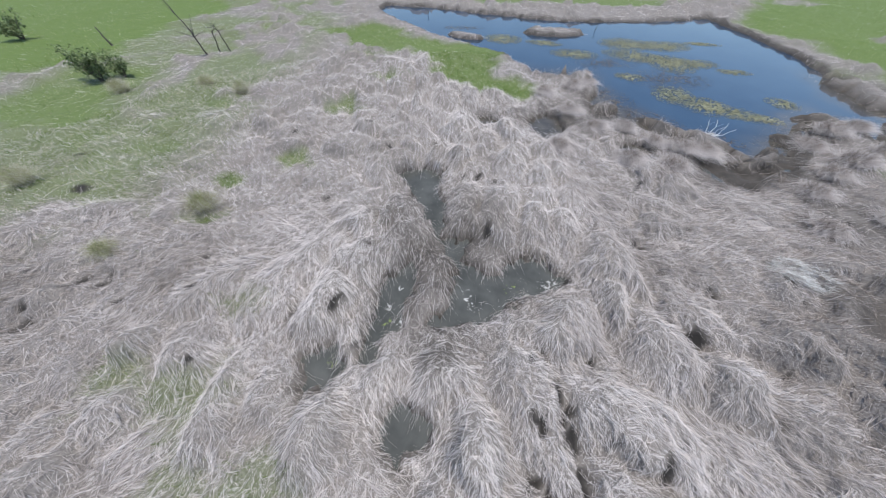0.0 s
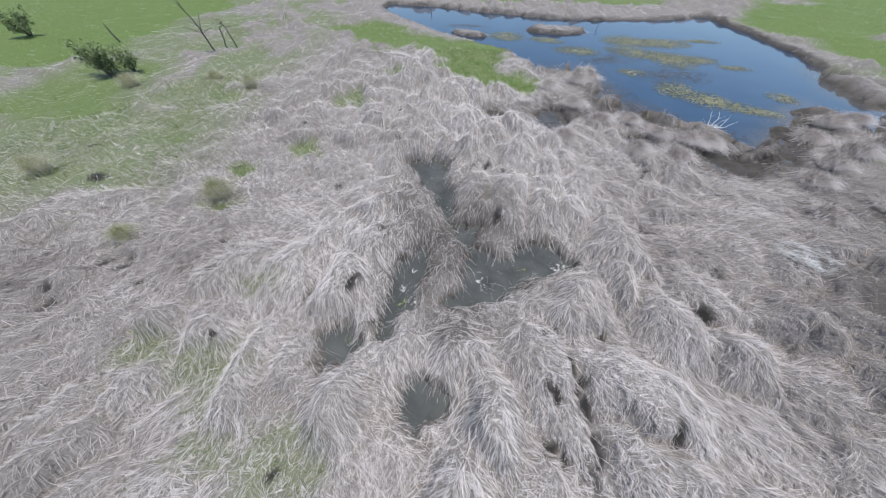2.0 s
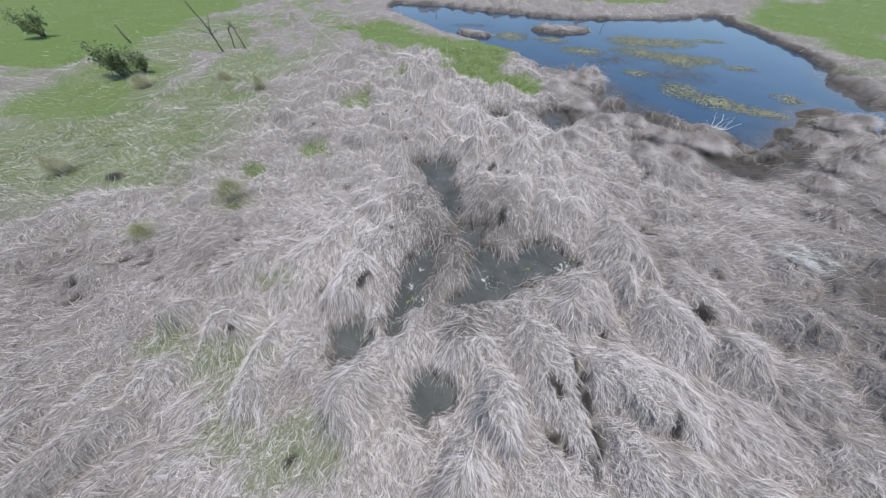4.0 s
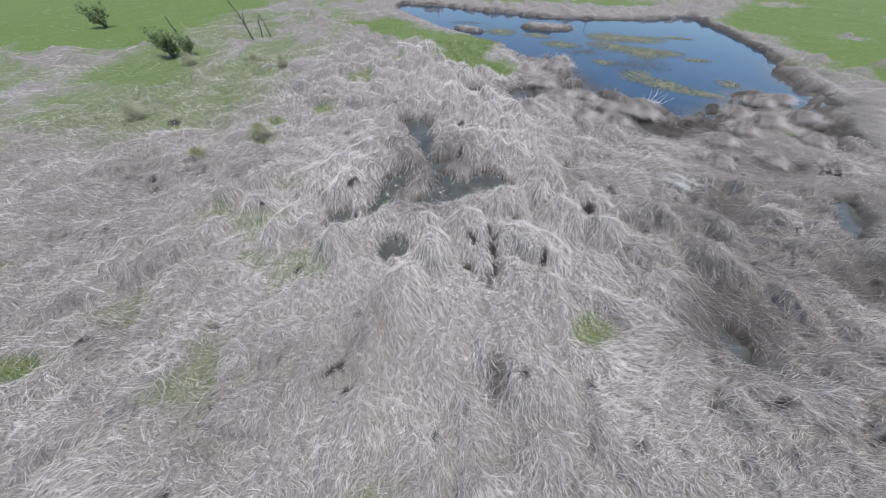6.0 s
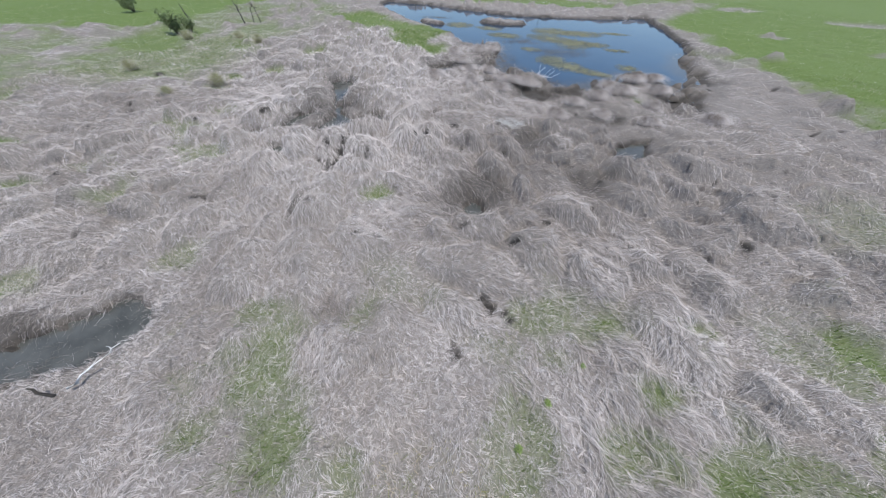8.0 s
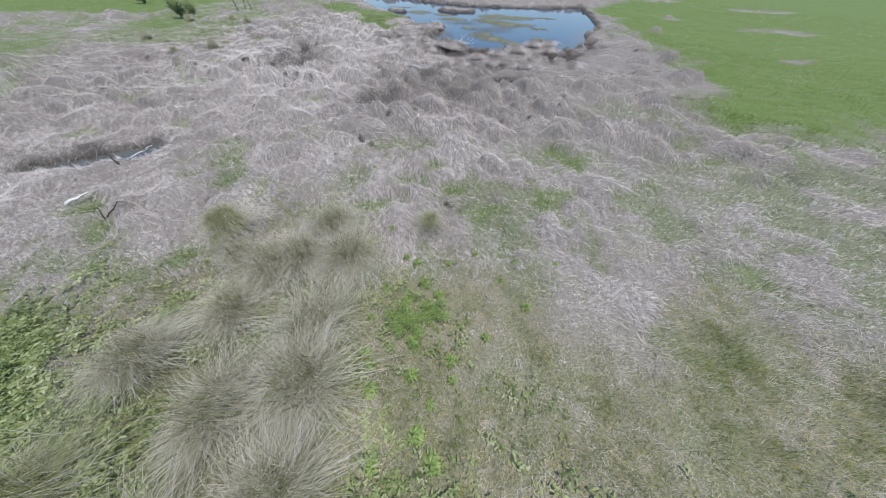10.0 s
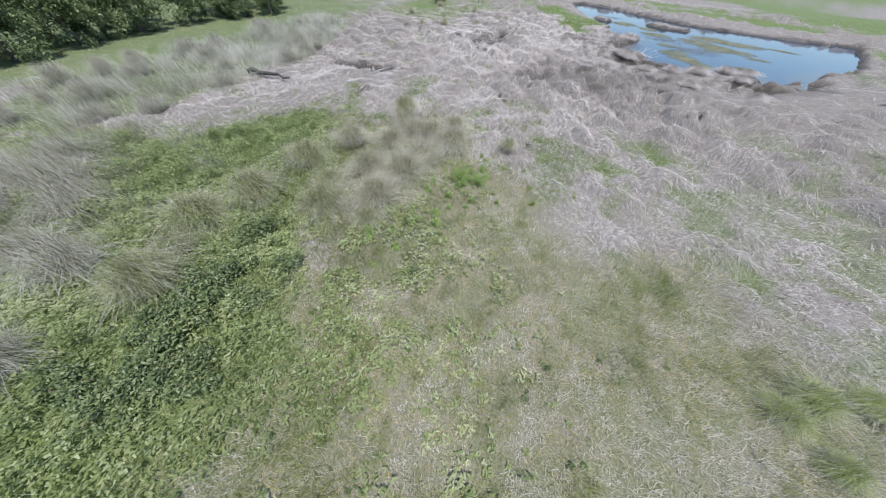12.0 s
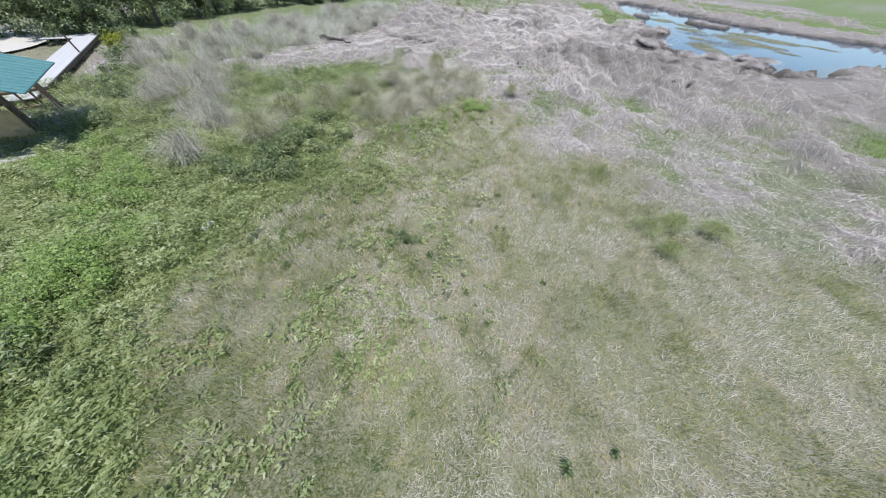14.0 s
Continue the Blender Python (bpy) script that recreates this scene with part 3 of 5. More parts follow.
def ring_points(wanted, share, seed):
    """Points thinning out with the distance from the track, and how much wider each blade is."""
    xs, ys, ws = [], [], []
    for n, (near, far, dense, wide) in enumerate(RINGS):
        box = (max(-40, -1 - far), min(45, 20 + far), max(-36, -19 - far), min(44, 1 + far))
        area = (box[1] - box[0]) * (box[3] - box[2])

        def chance(x, y):
            d = track_distance(x, y)
            there = (d >= near) & (d < far)
            out = np.zeros(len(x))
            out[there] = wanted(x[there], y[there])
            return out

        x, y = scatter(int(area * dense * share), box, chance, seed + n)
        xs.append(x), ys.append(y), ws.append(np.full(len(x), wide))
    return np.concatenate(xs), np.concatenate(ys), np.concatenate(ws)


def wet_shaded_at(x, y):
    return on_grid(np.clip(WET_SHADED, 0, 1), x, y)


def dry_share(x, y):
    pond, pool = pond_at(x, y), pool_at(x, y)
    keep = (1 - 0.95 * on_grid(GREEN, x, y)) * (1 - on_grid(LAWNED, x, y)) * (1 - on_grid(WEEDY, x, y)) ** 2
    shore = np.where((y < 16) & (pond < 1.2), np.maximum(0.22, 0.9 * clump_at(x, y)), 0.04 * (pond < 0.05))
    keep = keep * np.where(pond > np.where(y < 16, -0.25, 0.0), shore, np.where(pool > 0.02, np.where(y < -5, 0.5, 0.06), 1.0))
    return keep * (1 - 0.74 * sparse_at(x, y) * (1 - clump_at(x, y))) * (1 - 0.98 * hole_at(x, y)) * (1 - 0.35 * on_grid(HOLLOW, x, y))


def build_thatch():
    x, y, wide = ring_points(dry_share, 1.0, 71)
    r = np.random.default_rng(72)
    n = len(x)
    # the lie: a broad flow, small locks, and the fall of each hummock
    e = 0.14
    sx, sy = height(x - e, y) - height(x + e, y), height(x, y - e) - height(x, y + e)
    sx, sy = np.clip(sx, -0.2, 0.2), np.clip(sy, -0.2, 0.2)
    steep = np.clip(np.hypot(sx, sy) * 4.0, 0, 1)
    sides = step(2.5, 5.5, np.abs(x + 0.5)) * step(-4.5, -2.5, y)
    combed = np.clip(0.8 * steep + 1.5 * (fbm(x, y, 2.0, 77) - 0.36) + 0.28 * sides, 0, 1)
    # strands gather in thin locks that share a root, a lie and an arch
    cell = 0.075 * np.sqrt(wide)
    ix, iy = np.floor((x + 0.1 * fbm(x, y, 0.2, 74)) / cell).astype(int), np.floor((y + 0.1 * fbm(x, y, 0.2, 76)) / cell).astype(int)
    own = np.random.default_rng(75).random((256, 256, 6))[ix & 255, iy & 255]
    cx, cy = (ix + own[:, 0]) * cell, (iy + own[:, 1]) * cell
    held = (r.random(n) < 0.7) & (np.hypot(cx - x, cy - y) < 2 * cell)
    x, y = np.where(held, cx + 0.7 * (x - cx), x), np.where(held, cy + 0.7 * (y - cy), y)
    tight = 0.1 + 0.22 * (1 - combed)
    a = flow_at(x, y) + np.where(held, (own[:, 2] - 0.5) * (3.0 - 1.7 * combed) + r.normal(0, 1, n) * tight, r.normal(0, 1, n) * (0.5 + 0.8 * (1 - combed)))
    dx, dy = np.cos(a) + 3.4 * sx, np.sin(a) + 3.4 * sy
    size = np.hypot(dx, dy) + 1e-6
    dx, dy = dx / size, dy / size
    length = np.where(held, (0.12 + 0.24 * own[:, 3]) * r.uniform(0.6, 1.15, n) * (1 + 0.5 * sparse_at(x, y)), 0.05 + r.uniform(0.03, 0.15, n)) * (0.45 + 0.6 * combed) * (0.85 + 0.15 * wide) * (1 - 0.3 * step(11.0, 14.0, x))
    home, mid, far = height(x, y), height(x + 0.5 * dx * length, y + 0.5 * dy * length), height(x + dx * length, y + dy * length)
    shaded_gap = np.maximum(hole_at(x + 0.45 * dx * length, y + 0.45 * dy * length), hole_at(x + 0.8 * dx * length, y + 0.8 * dy * length))
    length = np.where((far > mid + 0.08) | (shaded_gap > 0.4), 0.35 * length, length)
    over = (pool_at(x + dx * length, y + dy * length) > 0.12) & (r.random(n) < 0.25)
    length = np.where(over, 0.4 * length, length)
    keep = ~((wet_shaded_at(x + dx * length, y + dy * length) > 0.9) & (pond_at(x, y) > 0.6) & (r.random(n) < 0.6))
    keep &= ~((pool_at(x + dx * length, y + dy * length) > 0.3) & (r.random(n) < 0.6))
    keep &= (home > height(x - 0.35, y) - 0.16) & (home > height(x + 0.35, y) - 0.16) & (home > height(x, y + 0.35) - 0.16) | (r.random(n) < 0.65)
    x, y, wide, dx, dy, length, own, held, cx, cy = x[keep], y[keep], wide[keep], dx[keep], dy[keep], length[keep], own[keep], held[keep], cx[keep], cy[keep]
    n = len(x)
    lift = np.where(held, (0.015 + 0.17 * own[:, 4] ** 1.7) * r.uniform(0.5, 1.1, n), 0.01 + 0.05 * r.random(n) ** 2) + 0.07 * (r.random(n) < 0.04)
    lift = lift * np.clip(length / 0.25, 0.4, 1.2)
    bow = length * np.where(held, 0.5 * (own[:, 1] - 0.5), r.normal(0, 0.08, n))
    rows = []
    for k, raise_ in ((0.0, 0.1), (0.45, 1.0), (1.0, 0.2)):
        gather = np.where(held, 0.45 * k, 0)
        px = x + dx * length * k - gather * (x - cx) - dy * bow * k * (1 - k) * 2
        py = y + dy * length * k - gather * (y - cy) + dx * bow * k * (1 - k) * 2
        rows.append(np.stack([px, py, np.maximum(height(px, py), -0.13) + 0.012 + lift * raise_], -1))
    side = np.stack([-dy, dx, r.normal(0, 0.3, n)], -1)
    w = r.uniform(0.002, 0.0045, n) * wide
    shore = step(-0.9, -0.1, pond_at(x, y)) * (1 - clump_at(x, y))
    tone = r.normal(0.6, 0.2, n) + 0.42 * (own[:, 5] - 0.5) * held + 0.7 * (fbm(x, y, 1.4, 79) - 0.5)
    tone += 0.2 * step(-5.0, -3.0, x) * step(5.0, 3.5, x) * step(-3.0, -1.0, y)
    tone -= 0.2 * sparse_at(x, y) + 0.17 * step(3.5, 7.0, x) * step(-5.0, -2.0, y) * step(11.0, 8.0, y) + 0.14 * step(-5.0, -8.0, x) * step(6.0, 3.0, y) + 0.3 * step(0.0, 0.1, pool_at(x, y)) + 0.2 * shore + 0.1 * step(8.0, 12.0, x) * step(-4.0, 0.0, y)
    # short loose strands and far ones need no bend
    tone, rows, bent = np.clip(tone, 0, 1), np.array(rows), held & (wide < 2)
    for name, pick, k in (("dead_grass", bent, [0, 1, 2]), ("loose_straw", ~bent, [0, 2])):
        taper = np.array([w * 0.9, w, w * 0.35])[k][:, pick]
        part_rows = rows[k][:, pick]
        if len(k) == 2:
            part_rows[1, :, 2] += 0.5 * lift[pick]
        v, q, attrs = ribbons(part_rows, side[pick], taper, tone[pick])
        stuff(name, fill(name, v, q, attrs), STRAW, "matted pale grey-brown dead marsh grass lying in combed waves" if len(k) == 3 else "loose short straw strewn over matted dead marsh grass", "dead grass")


def build_blades(name, wanted, share, seed, tall, wide0, lean, material, label, category, mosaic=0.0):
    """Short upright blades."""
    x, y, wide = ring_points(wanted, share, seed)
    r = np.random.default_rng(seed + 50)
    n = len(x)
    a = r.uniform(0, 2 * math.pi, n)
    long = r.uniform(*tall, n) * np.where(wide > 2, 0.7, 1.0) * (0.4 + 1.3 * fbm(x, y, 0.35, seed + 7))
    out = long * r.uniform(0.2, 1.0, n) * lean
    base = np.stack([x, y, height(x, y) - 0.01], -1)
    way = np.stack([np.cos(a), np.sin(a), 0 * a], -1)
    up = np.array([0, 0, 1.0])
    rows = [base, base + way * out[:, None] + up * (long * r.uniform(0.6, 1.0, n))[:, None]]
    side = np.stack([-np.sin(a), np.cos(a), 0 * a], -1)
    w = r.uniform(0.7, 1.3, n) * wide0 * np.minimum(wide, 2.2)
    dry, lush = step(0.5, 0.62, fbm(x, y, 0.9, seed + 21)), step(0.52, 0.64, fbm(x, y, 1.3, seed + 23))
    patch = mosaic * (0.3 * dry * (1 - 0.7 * lush) - 0.26 * lush + 0.06)
    v, q, attrs = ribbons(np.array(rows), side, np.array([w, w * 0.45]), np.clip(patch + r.normal(0.68, 0.26 - 0.04 * mosaic, n) + 0.8 * (lattice(x, y, 0.16, seed + 11) - 0.5) - 0.4 * step(-7.5, -1.5, inside(x, y, WEEDS)) + 1.3 * (fbm(x, y, 0.6, seed + 9) - 0.5) + 0.5 * (fbm(x, y, 3.0, seed + 13) - 0.5), 0, 1))
    stuff(name, fill(name, v, q, attrs), material, label, category)


def green_share(x, y):
    return on_grid(GREEN, x, y) * (1 - on_grid(np.clip(WET_SHADED, 0, 1), x, y))


def lawn_share(x, y):
    return on_grid(LAWNED, x, y) * (1 - 0.7 * on_grid(WEEDY, x, y))


build_thatch()
build_blades("green_grass", green_share, 0.8, 81, (0.04, 0.13), 0.0065, 0.8, GRASS, "bright green meadow grass growing in ragged patches", "grass")
build_blades("turf", lawn_share, 0.75, 91, (0.025, 0.1), 0.0058, 1.2, TURF, "short mixed green and straw-coloured turf", "grass", 1.7)

# ---- plants ----
def plain(name, low, high, scale, rough=0.85, bump=0.3, metal=0.0):
    m = Nodes(name)
    n = m.noise(scale, 5, 0.65)
    m.bump(n, bump, 0.02)
    return m.done(m.ramp(n, [(0.3, low), (0.7, high)]), rough, metal)


BARK = plain("bark", (0.05, 0.042, 0.035), (0.16, 0.14, 0.12), 14)
GREY_WOOD = plain("weathered_dead_wood", (0.2, 0.19, 0.18), (0.5, 0.49, 0.47), 18)
PALE_WOOD = plain("bleached_wood", (0.5, 0.49, 0.47), (0.8, 0.79, 0.77), 20)
DARK_WOOD = plain("wet_dark_wood", (0.03, 0.026, 0.022), (0.1, 0.088, 0.075), 16)
DRY_TUFT = blade_material("tussock_dry", [(0.0, (0.13, 0.12, 0.075)), (0.5, (0.43, 0.405, 0.31)), (1.0, (0.74, 0.71, 0.63))], 2.0, 0.5)
GREEN_TUFT = blade_material("tussock_green", [(0.0, (0.12, 0.145, 0.055)), (0.5, (0.33, 0.37, 0.165)), (1.0, (0.56, 0.575, 0.37))], 2.0, 0.5)
GREY_TUFT = blade_material("tussock_grey", [(0.0, (0.14, 0.135, 0.1)), (0.5, (0.43, 0.415, 0.35)), (1.0, (0.68, 0.665, 0.6))], 2.0, 0.48)
BANK = blade_material("bank_grass", [(0.0, (0.17, 0.19, 0.1)), (0.4, (0.36, 0.36, 0.26)), (0.7, (0.53, 0.51, 0.44)), (1.0, (0.72, 0.7, 0.63))], 0.5, 0.45)
TUFT = blade_material("turf_tuft", [(0.0, (0.12, 0.16, 0.04)), (0.5, (0.27, 0.32, 0.11)), (0.7, (0.42, 0.42, 0.24)), (1.0, (0.66, 0.62, 0.52))], 0.6, 0.5)
SOFT_GREEN = blade_material("soft_green_grass", [(0.0, (0.22, 0.27, 0.1)), (0.5, (0.4, 0.455, 0.2)), (1.0, (0.6, 0.63, 0.39))], 2.0, 0.52)
FRESH_TUFT = blade_material("tussock_fresh", [(0.0, (0.18, 0.24, 0.075)), (0.5, (0.36, 0.43, 0.16)), (1.0, (0.56, 0.6, 0.33))], 2.0, 0.55)
LEAF = blade_material("weed_leaf", [(0.0, (0.13, 0.175, 0.068)), (0.5, (0.36, 0.42, 0.19)), (1.0, (0.64, 0.66, 0.43))], 0.5, 0.58, 0.6)
HERB = blade_material("herb_leaf", [(0.0, (0.17, 0.235, 0.07)), (0.5, (0.33, 0.45, 0.15)), (1.0, (0.54, 0.62, 0.3))], 1.5, 0.55, 0.55)
BRAMBLE = blade_material("bramble_leaf", [(0.0, (0.05, 0.075, 0.03)), (0.5, (0.15, 0.2, 0.085)), (1.0, (0.37, 0.41, 0.24))], 1.5, 0.32, 0.5)
TREE_LEAF = blade_material("tree_leaf", [(0.0, (0.045, 0.068, 0.03)), (0.5, (0.15, 0.2, 0.085)), (1.0, (0.38, 0.43, 0.24))], 0.6, 0.25, 0.55)
YELLOW_LEAF = blade_material("yellow_leaf", [(0.0, (0.08, 0.1, 0.01)), (0.5, (0.2, 0.23, 0.025)), (1.0, (0.36, 0.36, 0.06))], 1.5, 0.3, 0.55)


def tube(points, radii, sides=7):
    """Verts and quads of a tapered limb along points."""
    pts = [Vector([float(q) for q in p]) for p in points]
    radii = [float(q) for q in radii]
    verts, faces = [], []
    for n, (p, rad) in enumerate(zip(pts, radii)):
        way = (pts[min(n + 1, len(pts) - 1)] - pts[max(n - 1, 0)]).normalized()
        u = way.cross(Vector((0.31, 0.95, 0.07))).normalized()
        v = way.cross(u)
        for k in range(sides):
            a = 2 * math.pi * k / sides
            verts.append(p + rad * (math.cos(a) * u + math.sin(a) * v))
    for n in range(len(pts) - 1):
        for k in range(sides):
            a, b = n * sides + k, n * sides + (k + 1) % sides
            faces.append((a, b, b + sides, a + sides))
    return np.array(verts), np.array(faces)


def joined(pieces):
    verts, faces, base = [], [], 0
    for v, f in pieces:
        verts.append(v), faces.append(f + base)
        base += len(v)
    return np.concatenate(verts), np.concatenate(faces)


def child(name, mesh, material, parent, label=""):
    mesh.materials.append(material)
    ob = new(name, mesh)
    ob.parent = parent
    return tagged(ob, label)


def fountain(r, n, reach, tall, width, lie=None):
    """Fine blades that rise from a broad base, arch over and fall in loose locks."""
    locks = 26
    la, lq = r.uniform(0, 2 * math.pi, locks), r.random(locks)
    if lie is not None:
        la = lie + r.normal(0, 0.75, locks)
    pick = r.integers(0, locks, n)
    a = np.where(r.random(n) < 0.6, la[pick] + r.normal(0, 0.2, n), r.uniform(0, 2 * math.pi, n))
    q = np.clip(np.where(r.random(n) < 0.6, lq[pick] + r.normal(0, 0.2, n), r.random(n)), 0.03, 1) ** 0.9
    way = np.stack([np.cos(a), np.sin(a), 0 * a], -1)
    drift = np.stack([-np.sin(a), np.cos(a), 0 * a], -1) * ((r.normal(0, 0.06, n) + 0.3 * (lq[pick] - 0.5)) * reach)[:, None]
    b = r.uniform(0, 2 * math.pi, n)
    base = np.stack([np.cos(b), np.sin(b), 0 * b], -1) * (0.3 * reach * np.sqrt(r.random(n)))[:, None] + way * (0.1 * reach * q)[:, None]
    out, top = reach * q * r.uniform(0.6, 1.15, n), tall * (1 - 0.4 * q ** 2) * r.uniform(0.55, 1.15, n)
    fall = r.uniform(0.2, 0.75, n) if lie is None else r.uniform(0.45, 0.95, n)
    rows = []
    for ko, kz, kd in ((0, 0.0, 0.0), (0.16, 0.55, 0.1), (0.5, 0.95, 0.4), (1.0, 1.0, 1.0)):
        drop = 1 - fall * q if ko == 1.0 else 1.0
        rows.append(base + way * (out * ko)[:, None] + drift * kd + np.array([0, 0, 1.0]) * (top * kz * drop)[:, None])
    side = np.stack([-np.sin(a), np.cos(a), r.normal(0, 0.35, n)], -1)
    w = width * r.uniform(0.7, 1.3, n)
    return ribbons(np.array(rows), side, np.array([w, w, w * 0.8, w * 0.25]), np.clip(r.normal(0.32, 0.24, n) + 0.4 * q + 0.5 * (lq[pick] - 0.5), 0, 1))


def make_tussock(seed, reach, tall, dry, green, dry_material, label, green_material=None, fine=0.0036, lie=None):
    r = np.random.default_rng(seed)
    top = tagged(new("tussock"), label, "tussock", "tussock grasses")
    if dry:
        v, q, at = fountain(r, int(0.0098 * dry / fine), reach, tall, fine, lie)
        child("dry_foliage", fill("dry_foliage", v, q, at), dry_material, top)
    if green:
        v, q, at = fountain(r, int(2.4 * green), reach * 0.7, tall * 0.95, 0.0038)
        child("green_foliage", fill("green_foliage", v, q, at), green_material or GREEN_TUFT, top, "green inner blades")
    return top


def place_all(maker, spots, seed, spin=360):
    """The first thing stands at the first spot; the rest are copies. Spots: x, y, scale."""
    r = random.Random(seed)
    x, y, k = spots[0]
    maker.matrix_basis = pose(x, y, z_at(x, y) - 0.02, 0, 0, r.uniform(0, spin)) @ Matrix.Scale(k, 4)
    kept = maker.scale.copy()
    for x, y, k in spots[1:]:
        m = pose(x, y, z_at(x, y) - 0.02, r.uniform(-9, 9), r.uniform(-9, 9), r.uniform(0, spin)) @ Matrix.Diagonal((k * r.uniform(0.8, 1.2) / kept.x, k / kept.y, k * r.uniform(0.85, 1.1) / kept.z, 1))
        copy_thing(maker, m)


place_all(make_tussock(101, 0.9, 0.56, 860, 240, DRY_TUFT, "arching olive-brown tussock of fine grass with a green heart"),
          [(8.5, -9.25, 1.05), (7.7, -10.6, 1.2), (8.3, -10.35, 1.15), (9.3, -10.15, 1.2), (9.2, -11.7, 1.4), (6.6, -12.8, 1.2), (9.5, -12.6, 1.4), (9.8, -13.9, 1.3), (7.0, -10.6, 0.95), (7.5, -11.7, 1.0), (8.4, -13.2, 1.2)], 1)
place_all(make_tussock(102, 0.86, 0.56, 360, 620, DRY_TUFT, "green tussock of fine arching grass with dry outer blades"),
          [(6.15, -9.85, 1.15), (9.2, -15.1, 1.35), (6.7, -14.6, 1.4), (7.5, -16.4, 1.5), (7.4, -17.9, 1.6), (9.0, -19.1, 1.5), (8.4, -14.6, 1.2), (10.4, -14.6, 0.8), (8.2, -18.6, 0.9)], 2)
place_all(make_tussock(103, 0.75, 0.5, 260, 900, GREY_TUFT, "bright green clump of soft grass on a dry skirt", FRESH_TUFT),
          [(19.3, -11.5, 0.9), (20.0, -10.9, 0.85), (19.7, -12.4, 0.7), (19.0, -12.1, 0.75), (27.6, -1.8, 1.4)], 3)
place_all(make_tussock(104, 0.7, 0.5, 300, 330, DRY_TUFT, "small upright olive tussock standing in dead grass"),
          [(10.84, -8.85, 0.85), (-6.6, 4.8, 1.2), (-12.4, 5.6, 1.1), (-9.2, 12.0, 1.0), (-15.0, 12.2, 1.2), (-11.5, 13.0, 1.0), (6.3, -10.3, 0.7), (-8.0, 3.2, 0.7)], 4)
place_all(make_tussock(106, 0.75, 0.32, 1000, 0, SHORE_STRAW, "drooping pale straw clump standing in marsh mud", fine=0.0058, lie=-1.5),
          [(6.0, 13.4, 1.1), (6.9, 13.9, 0.9), (5.1, 10.8, 1.1), (5.6, 9.3, 1.0), (6.8, 9.5, 1.0), (8.2, 8.1, 1.3), (8.9, 8.0, 1.2), (7.6, 8.6, 0.9), (13.2, 8.6, 1.1), (14.5, 9.4, 1.2), (12.1, 6.7, 1.1), (15.3, 8.0, 1.2), (13.3, 7.3, 1.2), (10.9, 5.9, 1.0), (14.5, 6.3, 1.2),
           (7.4, 7.1, 1.1), (4.4, 12.4, 1.0), (16.4, 4.9, 1.1), (11.9, 4.7, 1.0), (9.9, 4.4, 1.1), (13.6, 4.2, 1.1), (15.6, 9.6, 1.0), (6.0, 7.2, 1.0), (3.9, 8.0, 1.0)], 7, 70)
spots = []
pick = random.Random(5)
while len(spots) < 36:
    x, y = pick.uniform(-15, 0), pick.uniform(-23.5, -4)
    if inside(np.array([x]), np.array([y]), SILVER)[0] > -0.3:
        spots.append((x, y, pick.uniform(0.8, 1.35)))
spots = [(3.4, -20.4, 1.5), (2.6, -21.3, 1.6), (4.6, -20.2, 1.3), (7.4, -20.3, 1.25), (6.4, -20.9, 1.2), (9.2, -21.3, 1.25), (1.6, -20.2, 1.4), (3.6, -22.0, 1.3), (1.4, -21.8, 1.3)] + spots
place_all(make_tussock(105, 0.95, 0.7, 560, 50, GREY_TUFT, "large silvery-grey tussock with long combed blades", fine=0.0055), spots, 6)


def leaf_cloud(r, centres, radii, n, size, droop=0.3):
    """Small two-sided leaves scattered in clumps."""
    pick = r.integers(0, len(centres), n)
    d = r.normal(0, 1, (n, 3))
    d /= np.linalg.norm(d, axis=1)[:, None] + 1e-6
    at = centres[pick] + d * (radii[pick] * r.random(n) ** 0.45)[:, None]
    u = r.normal(0, 1, (n, 3)) * [1, 1, 0.45]
    u /= np.linalg.norm(u, axis=1)[:, None] + 1e-6
    nrm = r.normal(0, 0.6, (n, 3)) + [0, 0, 1]
    side = np.cross(u, nrm)
    side /= np.linalg.norm(side, axis=1)[:, None] + 1e-6
    long = size * r.uniform(0.6, 1.3, n)
    rows = [at, at + u * (0.5 * long)[:, None] + [0, 0, 0.06 * size], at + u * long[:, None] - np.array([0, 0, 1.0]) * (droop * long)[:, None]]
    w = long * 0.5
    return ribbons(np.array(rows), side, np.array([w * 0.35, w, w * 0.15]), np.clip(r.normal(0.5, 0.25, n), 0, 1))


def make_bush(seed, wide, tall, leaves, size, material, label, name="bush", category="bush", group=""):
    r = np.random.default_rng(seed)
    top = tagged(new(name), label, category, group)
    ends = []
    for k in range(9):
        a, out = r.uniform(0, 6.28), wide * r.uniform(0.3, 0.85)
        tip = np.array([math.cos(a) * out, math.sin(a) * out, tall * r.uniform(0.45, 0.85)])
        mid = tip * [0.45, 0.45, 0.6] + r.normal(0, 0.05, 3)
        v, f = tube([(0, 0, -0.05), mid, tip], [0.03 * wide + 0.008, 0.015 * wide + 0.006, 0.006], 5)
        child("stem", fill("stem", v, f, smooth=True), BARK, top)
        ends += [tip, mid * [1.1, 1.1, 1.0]]
    centres = np.array(ends + [np.array([r.normal(0, wide * 0.35), r.normal(0, wide * 0.35), tall * r.uniform(0.3, 0.8)]) for k in range(10)])
    v, q, at = leaf_cloud(r, centres, r.uniform(0.18, 0.36, len(centres)) * wide, leaves, size)
    child("crown", fill("crown", v, q, at), material, top)
    return top


